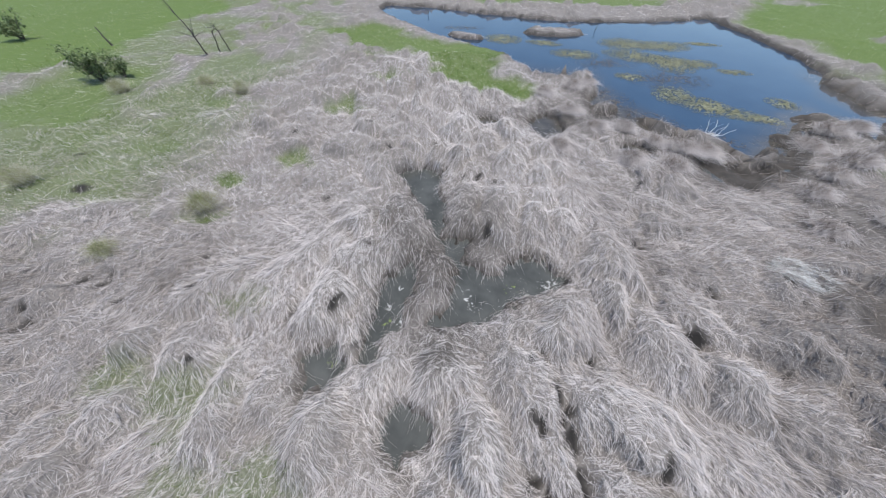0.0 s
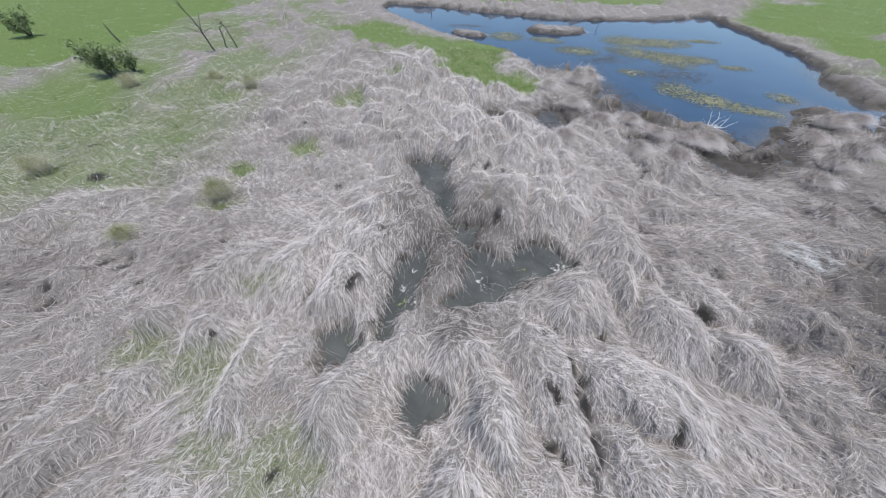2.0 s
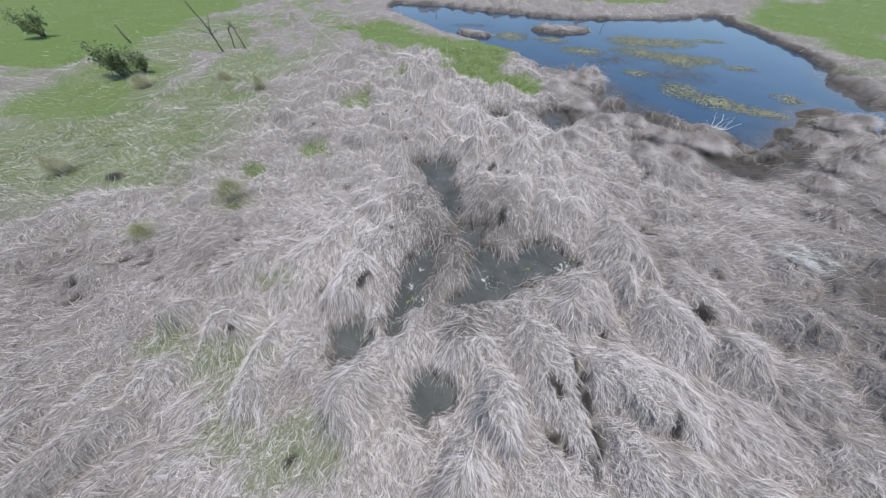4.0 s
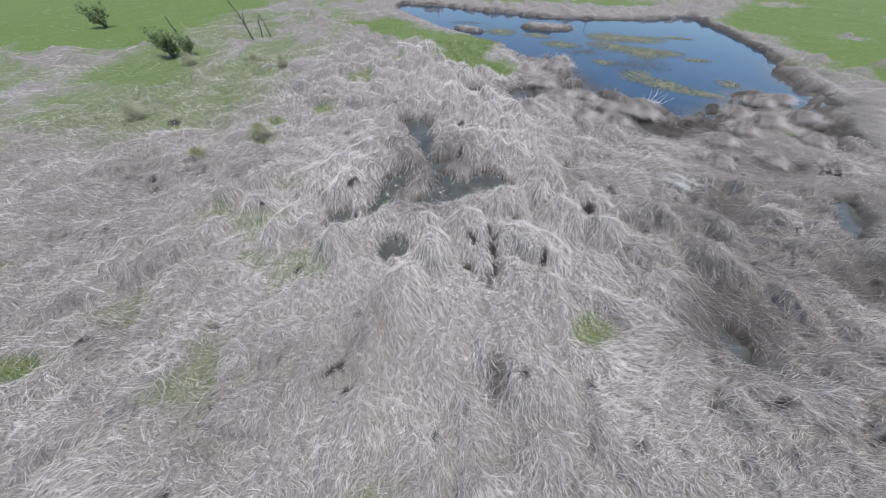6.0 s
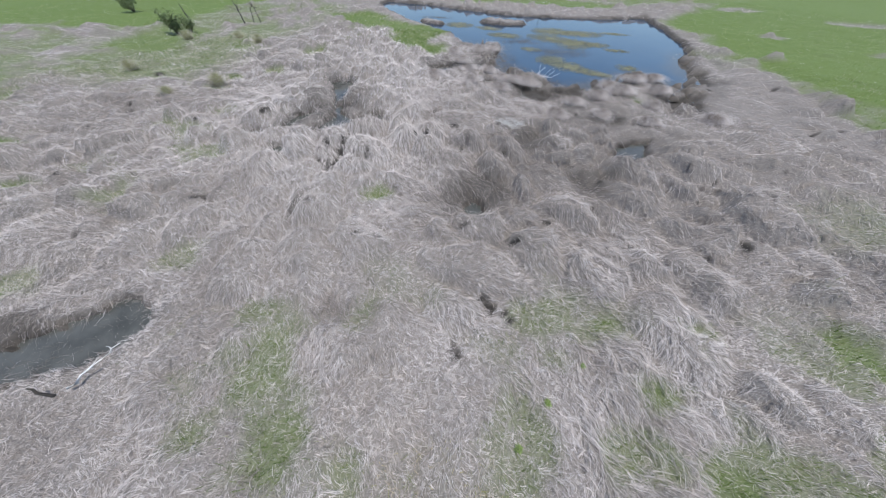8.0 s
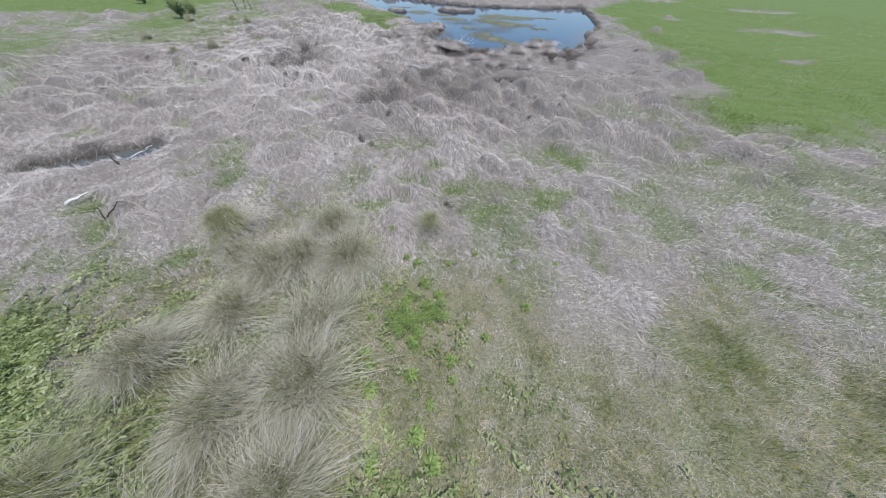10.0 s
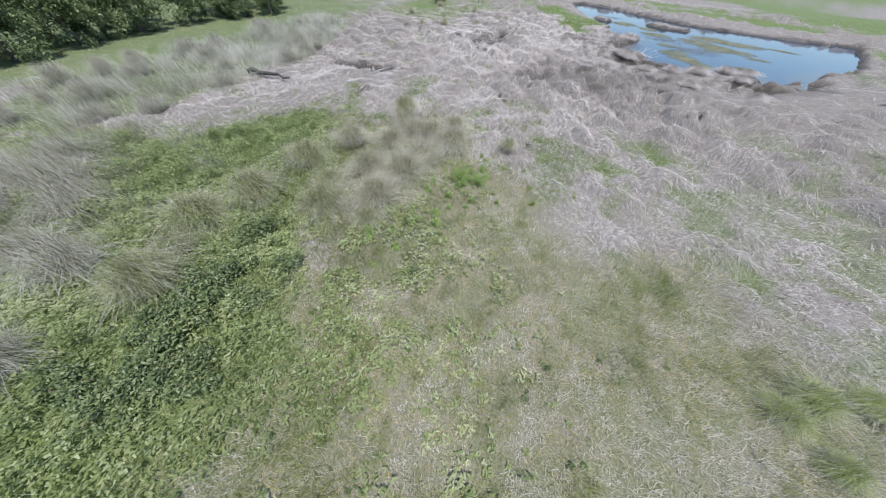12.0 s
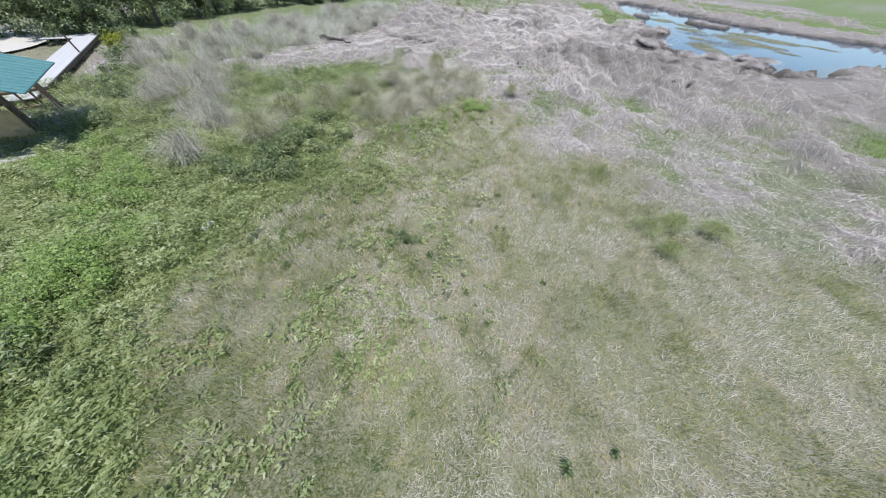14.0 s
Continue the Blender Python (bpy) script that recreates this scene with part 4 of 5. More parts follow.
place_all(make_bush(111, 0.7, 0.6, 1500, 0.075, BRAMBLE, "dark green bramble mound with glossy leaves", group="bramble mounds"),
          [(9.9, -17.9, 0.9), (9.1, -16.9, 0.9), (10.9, -19.2, 0.95), (10.7, -17.8, 0.7), (11.7, -18.8, 0.8), (11.2, -20.0, 0.9), (14.9, -24.2, 1.2), (12.9, -24.9, 1.1), (10.4, -16.8, 0.6), (10.3, -18.5, 0.9), (10.0, -19.1, 0.9), (11.5, -19.4, 0.8), (10.5, -20.3, 0.85), (9.5, -18.4, 0.8), (15.9, -17.3, 0.45), (5.0, -23.6, 0.9)], 11)
place_all(make_bush(112, 1.0, 0.55, 4200, 0.055, HERB, "tall bright green leafy weeds in a clump", "leafy_weed_clump", "weeds", "weed clumps"),
          [(13.4, -23.2, 1.0), (12.4, -22.6, 0.9), (11.2, -22.9, 0.9), (14.0, -24.0, 0.9), (9.6, -23.4, 0.9), (8.0, -24.2, 0.9), (11.2, -11.1, 0.45), (10.9, -11.5, 0.5), (12.6, -23.8, 1.0), (10.0, -22.6, 0.8), (8.6, -22.8, 0.8), (6.8, -23.4, 0.8)], 12)
place_all(make_bush(113, 1.0, 1.4, 1300, 0.11, BRAMBLE, "loose dark green shrub at the meadow's edge", "shrub", "shrub", "meadow shrubs"),
          [(-17.0, 13.3, 1.05), (-27.6, 19.6, 1.15), (-16.3, 13.9, 0.8)], 13)
place_all(make_bush(114, 0.8, 0.9, 1800, 0.1, YELLOW_LEAF, "rounded yellow-green shrub beside the boardwalk", "shrub", "shrub", "boardwalk shrubs"), [(-6.2, -24.1, 1.1)], 14)
place_all(make_bush(115, 1.0, 0.8, 1900, 0.1, BRAMBLE, "low grey-green shrub beside the boardwalk", "shrub", "shrub", "boardwalk shrubs"),
          [(-3.6, -23.6, 1.0), (-1.6, -23.8, 0.9), (-4.8, -22.8, 0.8), (0.6, -24.0, 0.8), (-9.6, -23.8, 1.0), (2.2, -23.4, 0.7)], 15)


def make_herb(seed, leaves, size, material, label, category="herb", group="herbs"):
    """A rosette with a short leafy stem."""
    r = np.random.default_rng(seed)
    shoots = 7
    ga, gr, gh = r.uniform(0, 2 * math.pi, shoots), size * r.uniform(0.1, 0.6, shoots), size * r.uniform(0.4, 1.2, shoots)
    pick, k = r.integers(0, shoots, leaves), r.random(leaves)
    a = r.uniform(0, 2 * math.pi, leaves)
    way = np.stack([np.cos(a), np.sin(a), 0 * a], -1)
    base = np.stack([np.cos(ga[pick]) * gr[pick] * k, np.sin(ga[pick]) * gr[pick] * k, k * gh[pick]], -1)
    long = size * (0.75 - 0.4 * k) * r.uniform(0.5, 1.2, leaves)
    rise = r.uniform(0.0, 0.5, leaves)
    rows = [base, base + way * (0.5 * long)[:, None] + np.array([0, 0, 1.0]) * (rise * long)[:, None], base + way * long[:, None] + np.array([0, 0, 1.0]) * ((rise - 0.3) * long)[:, None]]
    side = np.stack([-np.sin(a), np.cos(a), r.normal(0, 0.4, leaves)], -1)
    w = long * r.uniform(0.18, 0.32, leaves)
    v, q, at = ribbons(np.array(rows), side, np.array([w * 0.4, w, w * 0.15]), r.random(leaves))
    top = tagged(new("herb"), label, category, group)
    child("foliage", fill("foliage", v, q, at), material, top)
    v, f = tube([(0, 0, -0.03), (0.01, 0, size * 0.6), (0, 0.01, size * 1.15)], [0.012, 0.009, 0.004], 5)
    child("stem", fill("stem", v, f), LEAF, top)
    return top


pick = random.Random(9)
HERB_BED = [(10.2 + 0.7 * k % 1.9 + pick.uniform(-0.3, 0.3), -11.3 - 0.24 * k + pick.uniform(-0.2, 0.2), pick.uniform(0.8, 1.5)) for k in range(18)]
place_all(make_herb(121, 130, 0.17, HERB, "bright green broad-leaved herb growing in dead grass"),
          [(10.8, -10.0, 1.0), (10.5, -9.9, 0.9), (11.5, -9.9, 0.8), (12.1, -9.5, 0.7), (11.1, -10.5, 1.1), (8.8, -11.1, 0.8), (9.7, -10.9, 0.7), (13.2, -10.7, 1.0), (10.0, -9.2, 0.7), (13.0, -9.6, 0.6), (13.9, -9.5, 0.7),
           (12.7, -10.1, 0.7), (10.3, -10.7, 1.0), (10.8, -10.9, 1.1), (11.4, -10.7, 1.1), (9.6, -9.5, 0.6), (11.9, -12.2, 0.9), (12.4, -11.4, 0.8), (10.9, -13.4, 0.8), (10.6, -12.6, 0.8), (10.3, -12.0, 0.9), (8.6, -6.6, 0.7), (9.3, -5.9, 0.5), (8.1, -7.3, 0.7)] + HERB_BED, 21)
place_all(make_herb(122, 120, 0.12, LEAF, "small green herb standing in short turf"),
          [(13.1, -15.0, 1.0), (14.4, -13.9, 0.7), (15.8, -14.3, 0.9), (16.6, -14.8, 0.8), (15.3, -17.4, 0.9), (16.2, -17.0, 1.3), (12.4, -16.0, 0.8), (13.4, -17.7, 0.7), (14.3, -17.2, 0.8), (15.1, -18.6, 0.9), (16.3, -15.6, 0.9), (17.0, -15.1, 0.9),
           (11.5, -17.7, 0.8), (14.7, -16.5, 0.7), (11.9, -17.0, 0.9), (16.0, -16.6, 1.2), (17.4, -18.2, 0.9), (18.6, -17.0, 0.8), (15.6, -20.4, 0.9), (13.2, -19.6, 0.8), (17.2, -8.8, 0.6)], 22)


spots = [(15.5, -17.5, 1.2), (16.0, -17.3, 1.1), (16.65, -17.1, 1.3), (12.6, -14.8, 1.3), (18.6, -15.5, 0.9), (17.6, -19.5, 1.2), (19.0, -18.9, 0.7), (19.2, -19.6, 0.9), (20.7, -17.5, 1.3), (21.0, -16.8, 1.0), (18.6, -17.1, 0.8), (17.6, -20.3, 1.0), (14.3, -13.7, 0.9), (15.9, -14.3, 1.0)]
pick = random.Random(8)
while len(spots) < 50:
    x, y = pick.uniform(11, 19.5), pick.uniform(-21.5, -12.6)
    if abs(x - y - 31.5) < 6.5:
        spots.append((x, y, pick.uniform(0.4, 0.9)))
place_all(make_herb(123, 90, 0.13, BRAMBLE, "small dark green herb standing in short turf"), spots, 23)


# ---- weeds and litter as cover ----
def build_weeds():
    x, y = scatter(80000, (-3, 20, -31, -8), lambda x, y: np.maximum(0.85 * weeds_at(x, y), 0.6 * lawn_at(x, y) * step(0.36, 0.6, fbm(x, y, 0.9, 137)) * step(-7.0, -1.0, inside(x, y, WEEDS))) * (track_distance(x, y) < 26), 131)
    r = np.random.default_rng(132)
    k = 9
    tall = (0.06 + 0.3 * fbm(x, y, 1.3, 133) + 0.32 * step(0.5, 0.8, lattice(x, y, 0.3, 134))) * (0.35 + 0.65 * step(-1.5, 1.0, inside(x, y, WEEDS)))
    X, Y, T = np.repeat(x, k), np.repeat(y, k), np.repeat(tall, k)
    n = len(X)
    hgt = T * r.random(n) ** 0.6
    at = np.stack([X + r.normal(0, 0.05, n), Y + r.normal(0, 0.05, n), height(X, Y) + hgt], -1)
    a = r.uniform(0, 2 * math.pi, n)
    u = np.stack([np.cos(a), np.sin(a), r.uniform(-0.2, 0.5, n)], -1)
    side = np.stack([-np.sin(a), np.cos(a), r.normal(0, 0.4, n)], -1)
    long = r.uniform(0.035, 0.08, n)
    rows = [at, at + u * long[:, None] - np.array([0, 0, 1.0]) * (0.15 * long)[:, None]]
    w = long * 0.5
    tone = np.clip(np.repeat(r.normal(0.46, 0.18, len(x)) + 0.5 * (fbm(x, y, 2.0, 135) - 0.5), k) + r.normal(0, 0.12, n), 0, 1)
    v, q, attrs = ribbons(np.array(rows), side, np.array([w, w * 0.45]), tone)
    stuff("low_weeds", fill("low_weeds", v, q, attrs), LEAF, "dense low green weeds covering the bank", "weeds")


build_weeds()
build_blades("turf_tufts", lambda x, y: lawn_share(x, y) * step(0.52, 0.66, fbm(x, y, 0.5, 163) + 0.22 * step(-7.0, 0.0, inside(x, y, WEEDS))), 0.65, 161, (0.06, 0.2), 0.005, 1.0, TUFT, "longer tufts of green and straw grass in the turf", "grass")
build_blades("bank_grass", lambda x, y: np.maximum(silver_at(x, y), 0.3 * on_grid(WEEDY, x, y) * step(0.5, 0.7, fbm(x, y, 1.0, 147)) * step(8.0, 5.0, x)), 0.8, 143, (0.3, 0.7), 0.0075, 0.9, BANK, "long silvery-green grass on the bank among the weeds", "grass")
build_blades("weedy_grass", lambda x, y: on_grid(WEEDY, x, y), 0.14, 141, (0.12, 0.4), 0.006, 0.8, SOFT_GREEN, "long green grass among low weeds", "grass")

ALGAE_SPOTS = [(3.7, 21.4, 1.0, 0.5, -15), (7.7, 18.5, 1.1, 0.4, -10), (11.6, 20.5, 1.3, 0.6, -5), (13.8, 20.1, 1.4, 0.5, 0), (11.2, 18.2, 1.4, 0.5, -25), (12.8, 17.0, 1.0, 0.7, -20), (14.2, 17.0, 0.9, 0.35, 0), (9.6, 15.0, 0.6, 0.25, -20),
               (10.7, 12.9, 0.7, 0.5, -40), (11.6, 11.8, 0.9, 0.45, -40), (12.6, 11.1, 0.8, 0.3, -30), (13.4, 10.6, 0.5, 0.2, -20), (15.2, 12.1, 0.5, 0.3, 0), (15.5, 15.8, 0.7, 0.2, -10), (6.3, 20.6, 0.9, 0.3, -20), (16.6, 20.6, 0.9, 0.2, -10)]


def build_mats(name, spots, per, size, material, label, category, seed, z=-0.112):
    """Thin ragged mats that float on the water."""
    r = np.random.default_rng(seed)
    pieces, tones = [], []
    for cx, cy, rx, ry, turn in spots:
        c, s = math.cos(radians(turn)), math.sin(radians(turn))
        for k in range(int(per * rx * ry) + 3):
            q, b = math.sqrt(r.random()) * 1.05, r.uniform(0, 6.28)
            u, v = rx * q * math.cos(b), ry * q * math.sin(b)
            x, y, rad = cx + u * c - v * s, cy + u * s + v * c, size * r.uniform(0.3, 1.3) * (1.3 - q)
            zz = z + r.uniform(0, 0.012)
            lie, thin = r.uniform(0, 3.14), r.uniform(0.3, 0.8)
            ring = []
            for a in np.linspace(0, 2 * math.pi, 10)[:-1]:
                e = rad * r.uniform(0.25, 1.5)
                p, t = e * math.cos(a) * 1.4, e * math.sin(a) * thin
                ring.append((x + p * math.cos(lie) - t * math.sin(lie), y + p * math.sin(lie) + t * math.cos(lie), zz - 0.004))
            verts = np.array([(x, y, zz + 0.008)] + ring)
            pieces.append((verts, np.array([(0, 1 + n, 1 + (n + 1) % 9) for n in range(9)])))
            tones.append(np.full(10, r.uniform(0.2, 0.8)))
    v, f = joined(pieces)
    tone = np.concatenate(tones)
    stuff(name, fill(name, v, f, {"tone": tone}), material, label, category)


ALGAE = blade_material("algae", [(0.0, (0.075, 0.078, 0.052)), (0.5, (0.165, 0.166, 0.1)), (1.0, (0.3, 0.29, 0.19))], 1.0, 0.0, 0.8)
SCUM = blade_material("dried_scum", [(0.0, (0.25, 0.245, 0.225)), (0.5, (0.42, 0.415, 0.4)), (1.0, (0.64, 0.64, 0.62))], 1.0, 0.0, 0.9)
SLIME = blade_material("green_slime", [(0.0, (0.1, 0.14, 0.04)), (1.0, (0.25, 0.3, 0.12))], 1.0, 0.0, 0.7)
DEBRIS = blade_material("brown_debris", [(0.0, (0.05, 0.042, 0.035)), (1.0, (0.17, 0.145, 0.12))], 1.0, 0.0, 0.9)
build_mats("algae_mats", [(x, y, 1.3 * a, 2.2 * b, c) for x, y, a, b, c in ALGAE_SPOTS], 700, 0.06, ALGAE, "ragged yellow-green algae mats floating on the pond", "algae", 151)
build_mats("pool_scum", [(-0.75, 1.75, 0.35, 0.12, 0), (0.62, 2.3, 0.12, 0.3, 15), (1.95, 2.35, 0.16, 0.2, 0), (-1.1, 2.1, 0.1, 0.12, 0), (-0.95, 2.55, 0.1, 0.06, 0), (2.5, 2.7, 0.3, 0.2, 0)], 620, 0.035, SCUM, "dried white scum at the edge of marsh pools", "scum", 152)
build_mats("pool_slime", [(-1.15, 1.75, 0.15, 0.12, 0), (-2.05, 0.95, 0.12, 0.1, 0), (1.6, 2.6, 0.2, 0.15, 0)], 260, 0.04, SLIME, "green slime floating in marsh pools", "slime", 153)
build_mats("pond_debris", [(8.4, 10.4, 1.6, 0.9, -40), (5.6, 13.0, 1.4, 0.9, 0), (10.2, 9.0, 1.2, 0.5, -20), (16.6, 8.4, 0.8, 0.7, 0), (11.4, 14.8, 2.2, 1.4, 0), (9.0, 17.0, 2.0, 1.0, 0), (1.0, 24.0, 1.6, 0.6, 0), (7.6, 12.4, 1.0, 1.4, 0)], 260, 0.045, DEBRIS, "dark plant debris floating on the pond", "debris", 154)


def build_scraps():
    """Bleached flat straw on top of the hummocks."""
    r = np.random.default_rng(155)
    n = 1100
    a, q = r.uniform(0, 6.28, n), np.sqrt(r.random(n))
    x, y = 7.95 + 0.55 * q * np.cos(a) + 0.2 * np.sin(a) * q, 2.95 + 0.4 * q * np.sin(a) - 0.2 * q * np.cos(a)
    b = radians(-25) + r.normal(0, 0.5, n)
    long = r.uniform(0.05, 0.2, n)
    rows = [np.stack([x + np.cos(b) * long * k, y + np.sin(b) * long * k, height(x, y) + 0.06 + 0.05 * r.random(n)], -1) for k in (0, 0.5, 1)]
    w = r.uniform(0.004, 0.008, n)
    v, q2, attrs = ribbons(np.array(rows), np.stack([-np.sin(b), np.cos(b), r.normal(0, 0.3, n)], -1), np.array([w * 0.5, w, w * 0.3]), r.random(n))
    stuff("bleached_straw", fill("bleached_straw", v, q2, attrs), SCUM, "patch of bleached white straw on dead grass", "straw")


build_scraps()


# ---- dead wood ----
def branch(name, points, radius, material, label, category="branch", twigs=0, seed=0, group=""):
    """A crooked limb with side twigs, in world places."""
    r = np.random.default_rng(seed + 200)
    pts = []
    for a, b in zip(points, points[1:]):
        for k in range(4):
            pts.append(np.array(a) + (np.array(b) - np.array(a)) * k / 4 + (r.normal(0, 0.35 * radius + 0.006, 3) if pts else 0))
    pts.append(np.array(points[-1]))
    base = pts[0].copy()
    top = tagged(new(name), label, category, group)
    top.location = base
    pts = [p - base for p in pts]
    v, f = tube(pts, np.linspace(radius, radius * 0.35, len(pts)), 7)
    child("limb", fill("limb", v, f, smooth=True), material, top)
    for k in range(twigs):
        p = pts[int(r.integers(len(pts) // 3, len(pts)))]
        d = r.normal(0, 1, 3) * [1, 1, 0.6] + [0, 0, 0.5]
        d *= r.uniform(0.2, 0.45) * np.linalg.norm(pts[-1]) / np.linalg.norm(d)
        v, f = tube([p, p + 0.5 * d + r.normal(0, 0.02, 3), p + d], [radius * 0.4, radius * 0.28, radius * 0.12], 5)
        child("twig", fill("twig", v, f), material, top)
    return top


def g(x, y, up=0.0):
    return (x, y, z_at(x, y) + up)


branch("fallen_branch", [g(0.62, -7.72, 0.12), g(0.75, -7.35, 0.2), g(0.95, -6.95, 0.22)], 0.022, PALE_WOOD, "bleached white fallen branch lying on dead grass", twigs=2, seed=1)
branch("stub", [g(0.42, -7.85), g(0.36, -7.8, 0.3)], 0.03, DARK_WOOD, "short dark broken stub standing in dead grass", "stub", seed=2)
branch("forked_branch", [g(2.4, -10.0), g(2.35, -9.85, 0.28)], 0.02, DARK_WOOD, "dark forked dead branch standing in grass", twigs=3, seed=3)
branch("fallen_branch", [g(2.5, -9.95, 0.08), g(2.75, -9.6, 0.15), g(2.95, -9.5, 0.1)], 0.016, DARK_WOOD, "dark fallen branch lying on dead grass", twigs=2, seed=4)
branch("log", [g(-3.6, -13.2, 0.2), g(-2.4, -12.5, 0.22), g(-1.2, -11.9, 0.18)], 0.12, DARK_WOOD, "dark rotting log lying in grass", "log", seed=5)
branch("log", [g(0.9, -9.7, 0.1), g(1.25, -9.3, 0.14)], 0.05, PALE_WOOD, "pale broken log lying on dead grass", "log", seed=6)
branch("log", [g(12.75, -21.0, 0.06), g(12.9, -21.15, 0.14), g(13.1, -21.2, 0.1)], 0.05, PALE_WOOD, "short pale broken log half hidden in weeds", "log", twigs=1, seed=12)
branch("leaning_post", [g(-20.8, 18.5), g(-21.0, 18.6, 0.85)], 0.06, DARK_WOOD, "dark weathered post leaning in green grass", "post", seed=7)
branch("dead_sapling", [g(-13.6, 16.6), g(-13.8, 16.7, 1.0), g(-14.3, 16.8, 2.3)], 0.045, DARK_WOOD, "bare dark dead sapling with thin twigs", "sapling", twigs=9, seed=8, group="dead saplings")
branch("dead_sapling", [g(-12.9, 17.6), g(-13.0, 17.7, 0.7), g(-13.2, 17.8, 1.2)], 0.035, DARK_WOOD, "bare dark dead sapling with thin twigs", "sapling", twigs=6, seed=9, group="dead saplings")
branch("dead_sapling", [g(-13.4, 17.4), g(-13.3, 17.5, 0.8), g(-13.1, 17.6, 1.1)], 0.032, DARK_WOOD, "short bare dead sapling with thin twigs", "sapling", twigs=5, seed=10, group="dead saplings")
fan = random.Random(17)
for k in range(5):
    branch("dead_stick", [g(9.45 + 0.05 * k, 8.75), g(9.55 + 0.16 * k, 8.9 + fan.uniform(-0.1, 0.2), 0.3), g(9.6 + 0.27 * k, 9.0 + fan.uniform(-0.1, 0.3), 0.65 + 0.1 * fan.random())], 0.014, PALE_WOOD,
           "thin bleached stick standing at the pond's edge", "stick", twigs=1, seed=20 + k, group="bleached sticks")
for k, (x, y) in enumerate([(9.0, 26.2), (-1.8, 27.6), (10.6, 23.4), (7.2, 22.9)]):
    branch("dead_stick", [(x, y, -0.3), (x + 0.05, y, 0.15), (x + fan.uniform(-0.1, 0.1), y, 0.22)], 0.02, DARK_WOOD, "dark stick standing in the pond", "stick", twigs=2, seed=40 + k, group="pond sticks")


# ---- trees ----
def make_tree(seed, tall, wide, label):
    r = np.random.default_rng(seed)
    top = tagged(new("tree"), label, "tree", "trees behind the boardwalk")
    trunk = [(0, 0, -0.1), (0.1, 0.05, tall * 0.25), (0.0, 0.15, tall * 0.5), (0.15, 0.1, tall * 0.75)]
    pieces = [tube(trunk, [0.16, 0.13, 0.09, 0.04], 8)]
    centres = []
    for k in range(14):
        p = np.array(trunk[1]) + (np.array(trunk[3]) - trunk[1]) * r.random()
        a, out = r.uniform(0, 6.28), wide * r.uniform(0.45, 0.95)
        tip = np.array([math.cos(a) * out, math.sin(a) * out, tall * r.uniform(0.25, 0.9)])
        pieces.append(tube([p, 0.5 * (p + tip) + [0, 0, 0.15], tip], [0.06, 0.035, 0.012], 5))
        centres += [tip, 0.6 * tip + 0.4 * p]
    v, f = joined(pieces)
    child("trunk", fill("trunk", v, f, smooth=True), BARK, top)
    for k in range(32):
        a, out = r.uniform(0, 6.28), wide * r.random() ** 0.5
        centres.append(np.array([math.cos(a) * out, math.sin(a) * out, tall * (0.06 + 0.86 * r.random() * (1 - 0.4 * out / wide))]))
    centres = np.array(centres)
    v, q, at = leaf_cloud(r, centres, r.uniform(0.3, 0.62, len(centres)), 7000, 0.17)
    child("crown", fill("crown", v, q, at), TREE_LEAF, top)
    return top


place_all(make_tree(161, 4.2, 1.9, "dense dark green tree with drooping leafy crown"),
          [(-12.6, -27.6, 0.85), (-13.6, -25.2, 0.8), (-15.2, -22.6, 0.9), (-17.4, -19.6, 0.95), (-19.8, -16.2, 1.0), (-21.6, -12.4, 1.0), (-23.4, -8.4, 1.0), (-24.6, -4.2, 0.95), (-15.4, -28.6, 1.1), (-17.6, -24.8, 1.2), (-20.6, -21.0, 1.25), (-23.6, -16.0, 1.3), (-26.0, -10.4, 1.2), (-14.0, -32.0, 1.0), (-27.5, -4.8, 1.1), (-18.8, -29.6, 1.2), (-12.0, -26.0, 0.75), (-21.8, -5.4, 0.75), (-22.0, -8.6, 0.8), (-19.4, -18.2, 0.8)], 31)


# ---- boardwalk and shelter ----
DECK = plain("pale_deck_board", (0.33, 0.325, 0.325), (0.47, 0.465, 0.465), 9)
POST_WOOD = plain("brown_stained_timber", (0.06, 0.042, 0.03), (0.14, 0.105, 0.08), 11)
ROOF = plain("teal_roof_sheet", (0.05, 0.155, 0.155), (0.07, 0.195, 0.19), 3, 0.45, 0.05)
CONCRETE = plain("concrete", (0.26, 0.25, 0.25), (0.36, 0.35, 0.35), 6)
PANEL = plain("tan_board", (0.38, 0.27, 0.14), (0.5, 0.37, 0.21), 5)
GRAVEL = plain("pale_gravel", (0.36, 0.34, 0.31), (0.52, 0.5, 0.46), 30)


def slab(name, size, m, material, parent, label="", edge=0.008):
    """A board or block with softened edges, its centre at m."""
    bm = bmesh.new()
    bmesh.ops.create_cube(bm, size=1, matrix=m @ Matrix.Diagonal((*size, 1)))
    bmesh.ops.bevel(bm, geom=bm.edges[:], offset=min(edge, min(size) * 0.3), segments=1, affect="EDGES")
    return part(name, bm, material, parent, label)


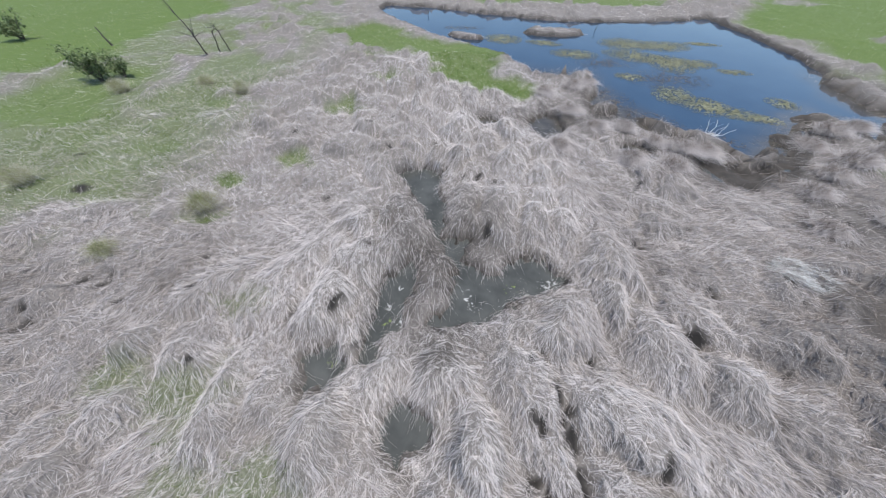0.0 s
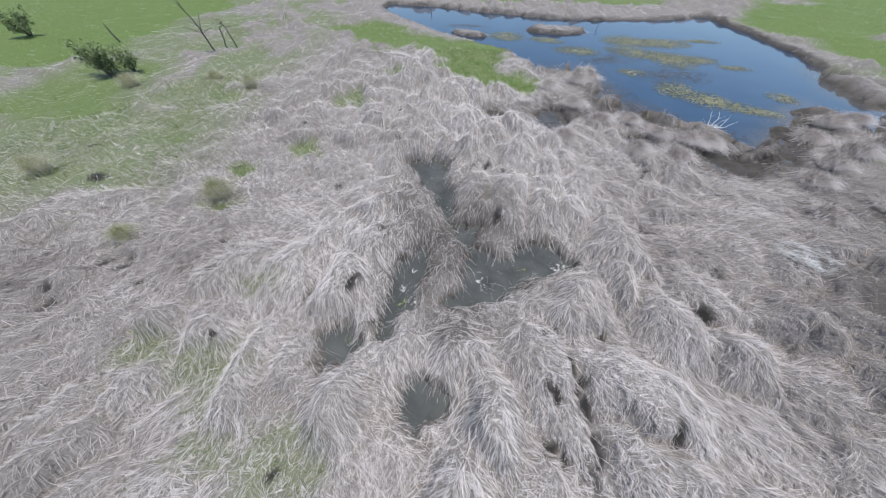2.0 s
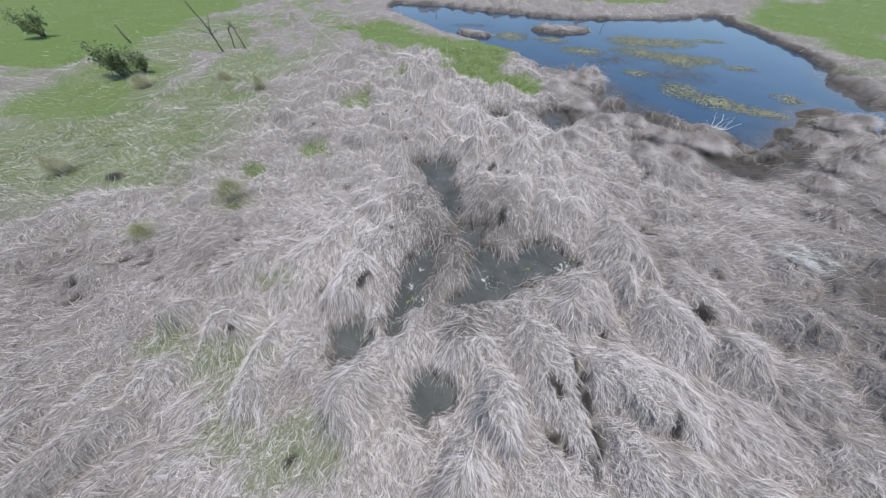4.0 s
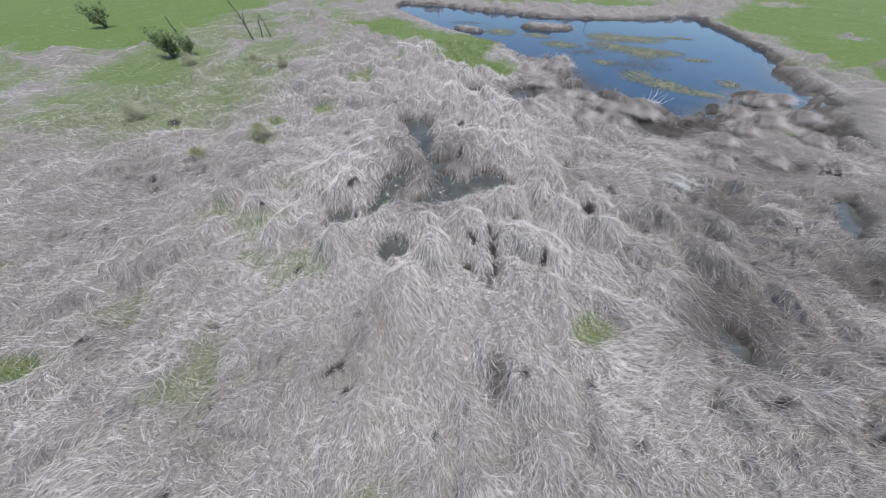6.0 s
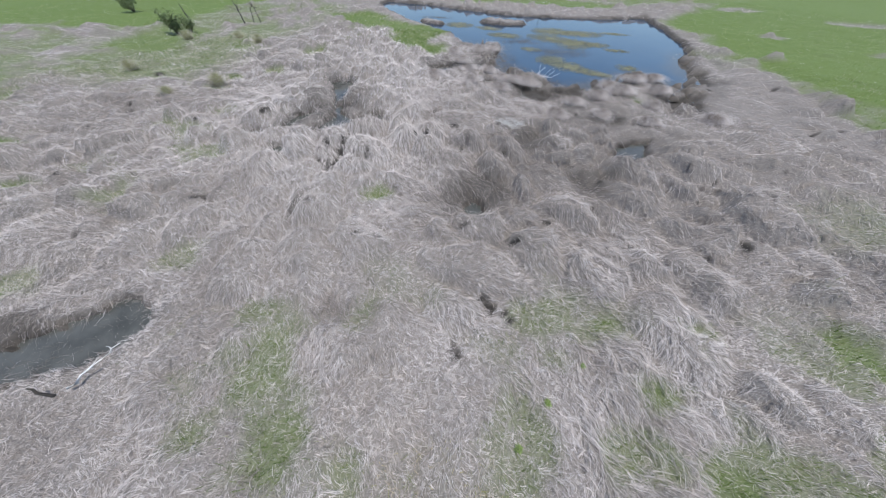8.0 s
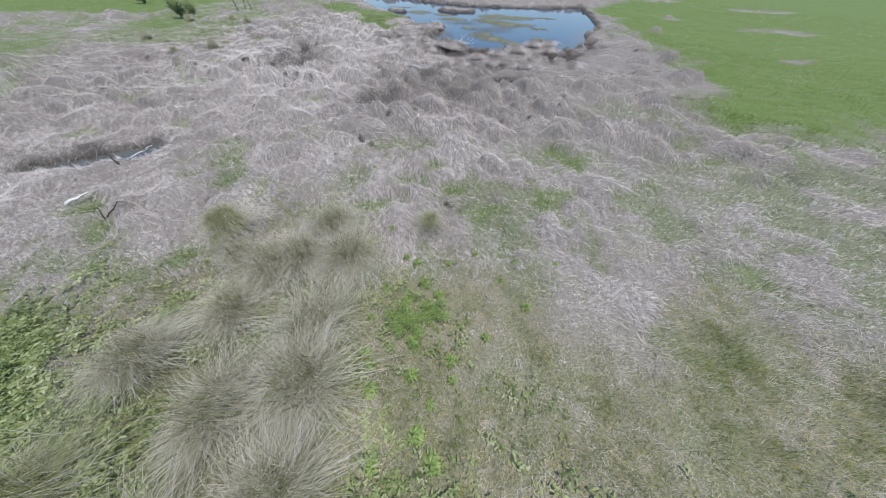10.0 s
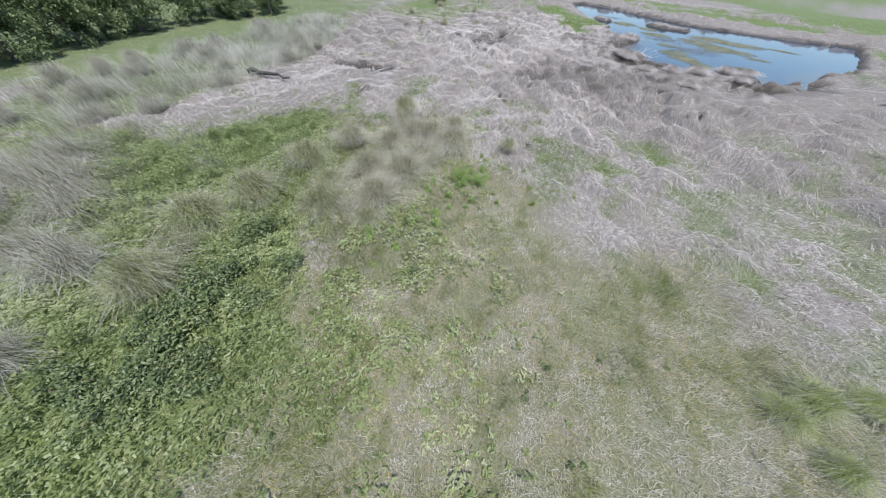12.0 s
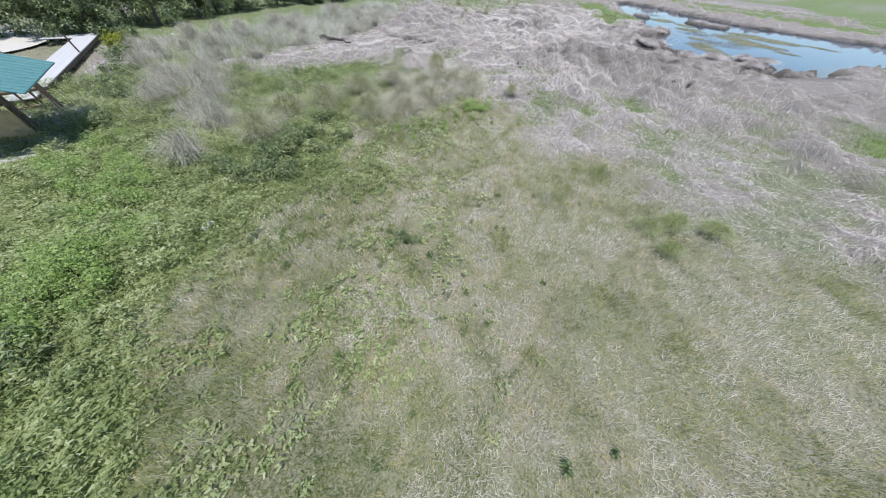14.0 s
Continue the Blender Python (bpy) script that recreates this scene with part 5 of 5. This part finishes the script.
def build_boardwalk():
    top = tagged(new("boardwalk"), "pale timber boardwalk with an angled end above the weeds", "boardwalk")
    run = Vector((-13.0, 0.45, 0)).normalized()
    turn = math.degrees(math.atan2(run.y, run.x))
    start, long = Vector((1.4, -26.55, 0.4)), 12.6
    plank = slab("plank", (0.138, 1.1, 0.04), Matrix(), DECK, top)
    count = int(long / 0.145)
    for k in range(count):
        ob = plank if k == 0 else new("plank", plank.data)
        ob.parent = top
        ob.matrix_basis = pose(*(start + run * 0.145 * k), 0, 0, turn + 0.4 * math.sin(k * 1.7))
    way = Vector((-0.3, -0.954, 0))
    far = start + run * (0.145 * count - 0.35) + Vector((0, 0.1, 0.004))
    for k in range(16):
        ob = new("plank", plank.data)
        ob.parent = top
        ob.matrix_basis = pose(*(far + way * 0.145 * k), 0, 0, math.degrees(math.atan2(way.y, way.x)))
    for side in (-0.5, 0.5):
        off = Vector((-run.y, run.x, 0)) * side
        mid = start + run * long * 0.5 + off
        slab("bearer", (long, 0.06, 0.14), pose(mid.x, mid.y, 0.3, 0, 0, turn), POST_WOOD, top)
        for k in range(8):
            p = start + run * (0.3 + k * 1.7) + off
            slab("stump", (0.1, 0.1, 0.5), pose(p.x, p.y, 0.02, 0, 0, turn), POST_WOOD, top)
    p = start + run * 7.4 + Vector((-run.y, run.x, 0)) * -0.52
    slab("rail_post", (0.07, 0.07, 0.85), pose(p.x, p.y, 0.72, 0, 0, turn), POST_WOOD, top)


def build_shelter():
    top = tagged(new("shelter"), "small open timber shelter with teal metal roof", "shelter")
    slab("floor", (4.6, 3.6, 0.12), pose(4.3, -26.5, 0.1), CONCRETE, top, "grey concrete floor slab")
    for x, y in ((2.9, -25.1), (4.9, -25.3), (3.0, -27.7), (5.4, -27.9)):
        slab("post", (0.14, 0.14, 1.9), pose(x, y, 1.05), POST_WOOD, top)
    slab("beam", (3.6, 0.1, 0.14), pose(4.4, -25.2, 1.94), POST_WOOD, top)
    slab("beam", (3.6, 0.1, 0.14), pose(4.4, -27.8, 1.94), POST_WOOD, top)
    bm = bmesh.new()
    y0, y1, y2, x0, x1 = -23.95, -26.4, -28.9, 3.7, 6.8
    lo, hi, th = 1.7, 2.65, 0.03
    ring = [(y0, lo), (y1, hi), (y2, lo), (y2, lo + th), (y1, hi + th), (y0, lo + th)]
    a = [bm.verts.new((x0 - 0.2, y, z)) for y, z in ring]
    b = [bm.verts.new((x1, y, z)) for y, z in ring]
    bm.faces.new(a), bm.faces.new(b[::-1])
    for k in range(6):
        bm.faces.new((a[k], b[k], b[(k + 1) % 6], a[(k + 1) % 6]))
    bmesh.ops.recalc_face_normals(bm, faces=bm.faces[:])
    roof = part("roof", bm, ROOF, top, "teal painted metal roof")
    for k in range(12):
        x = x0 - 0.1 + k * 0.27
        for yy, slope in ((-25.17, 1), (-27.65, -1)):
            ob = slab("roof_rib", (0.02, 2.6, 0.012), pose(x, yy, (lo + hi) / 2 + th + 0.006, -slope * 21.2), ROOF, roof)
    slab("info_board", (0.05, 1.7, 0.8), pose(5.1, -26.2, 0.62), PANEL, top, "tan information board")
    rail = slab("rail", (0.08, 2.2, 0.08), pose(2.4, -26.2, 0.85), POST_WOOD, top)
    slab("rail", (0.08, 2.2, 0.08), pose(2.4, -26.2, 0.35), POST_WOOD, top)
    for k in range(6):
        slab("baluster", (0.06, 0.06, 0.5), pose(2.4, -25.25 - 0.37 * k, 0.6), POST_WOOD, top)


build_boardwalk()
build_shelter()
bm = bmesh.new()
bmesh.ops.create_circle(bm, cap_ends=True, segments=28, radius=1, matrix=pose(-13.2, -30.6, 0.16) @ Matrix.Diagonal((4.0, 2.4, 1, 1)))
tagged(part("path", bm, GRAVEL), "pale gravel path beyond the boardwalk", "path", kind="structure")
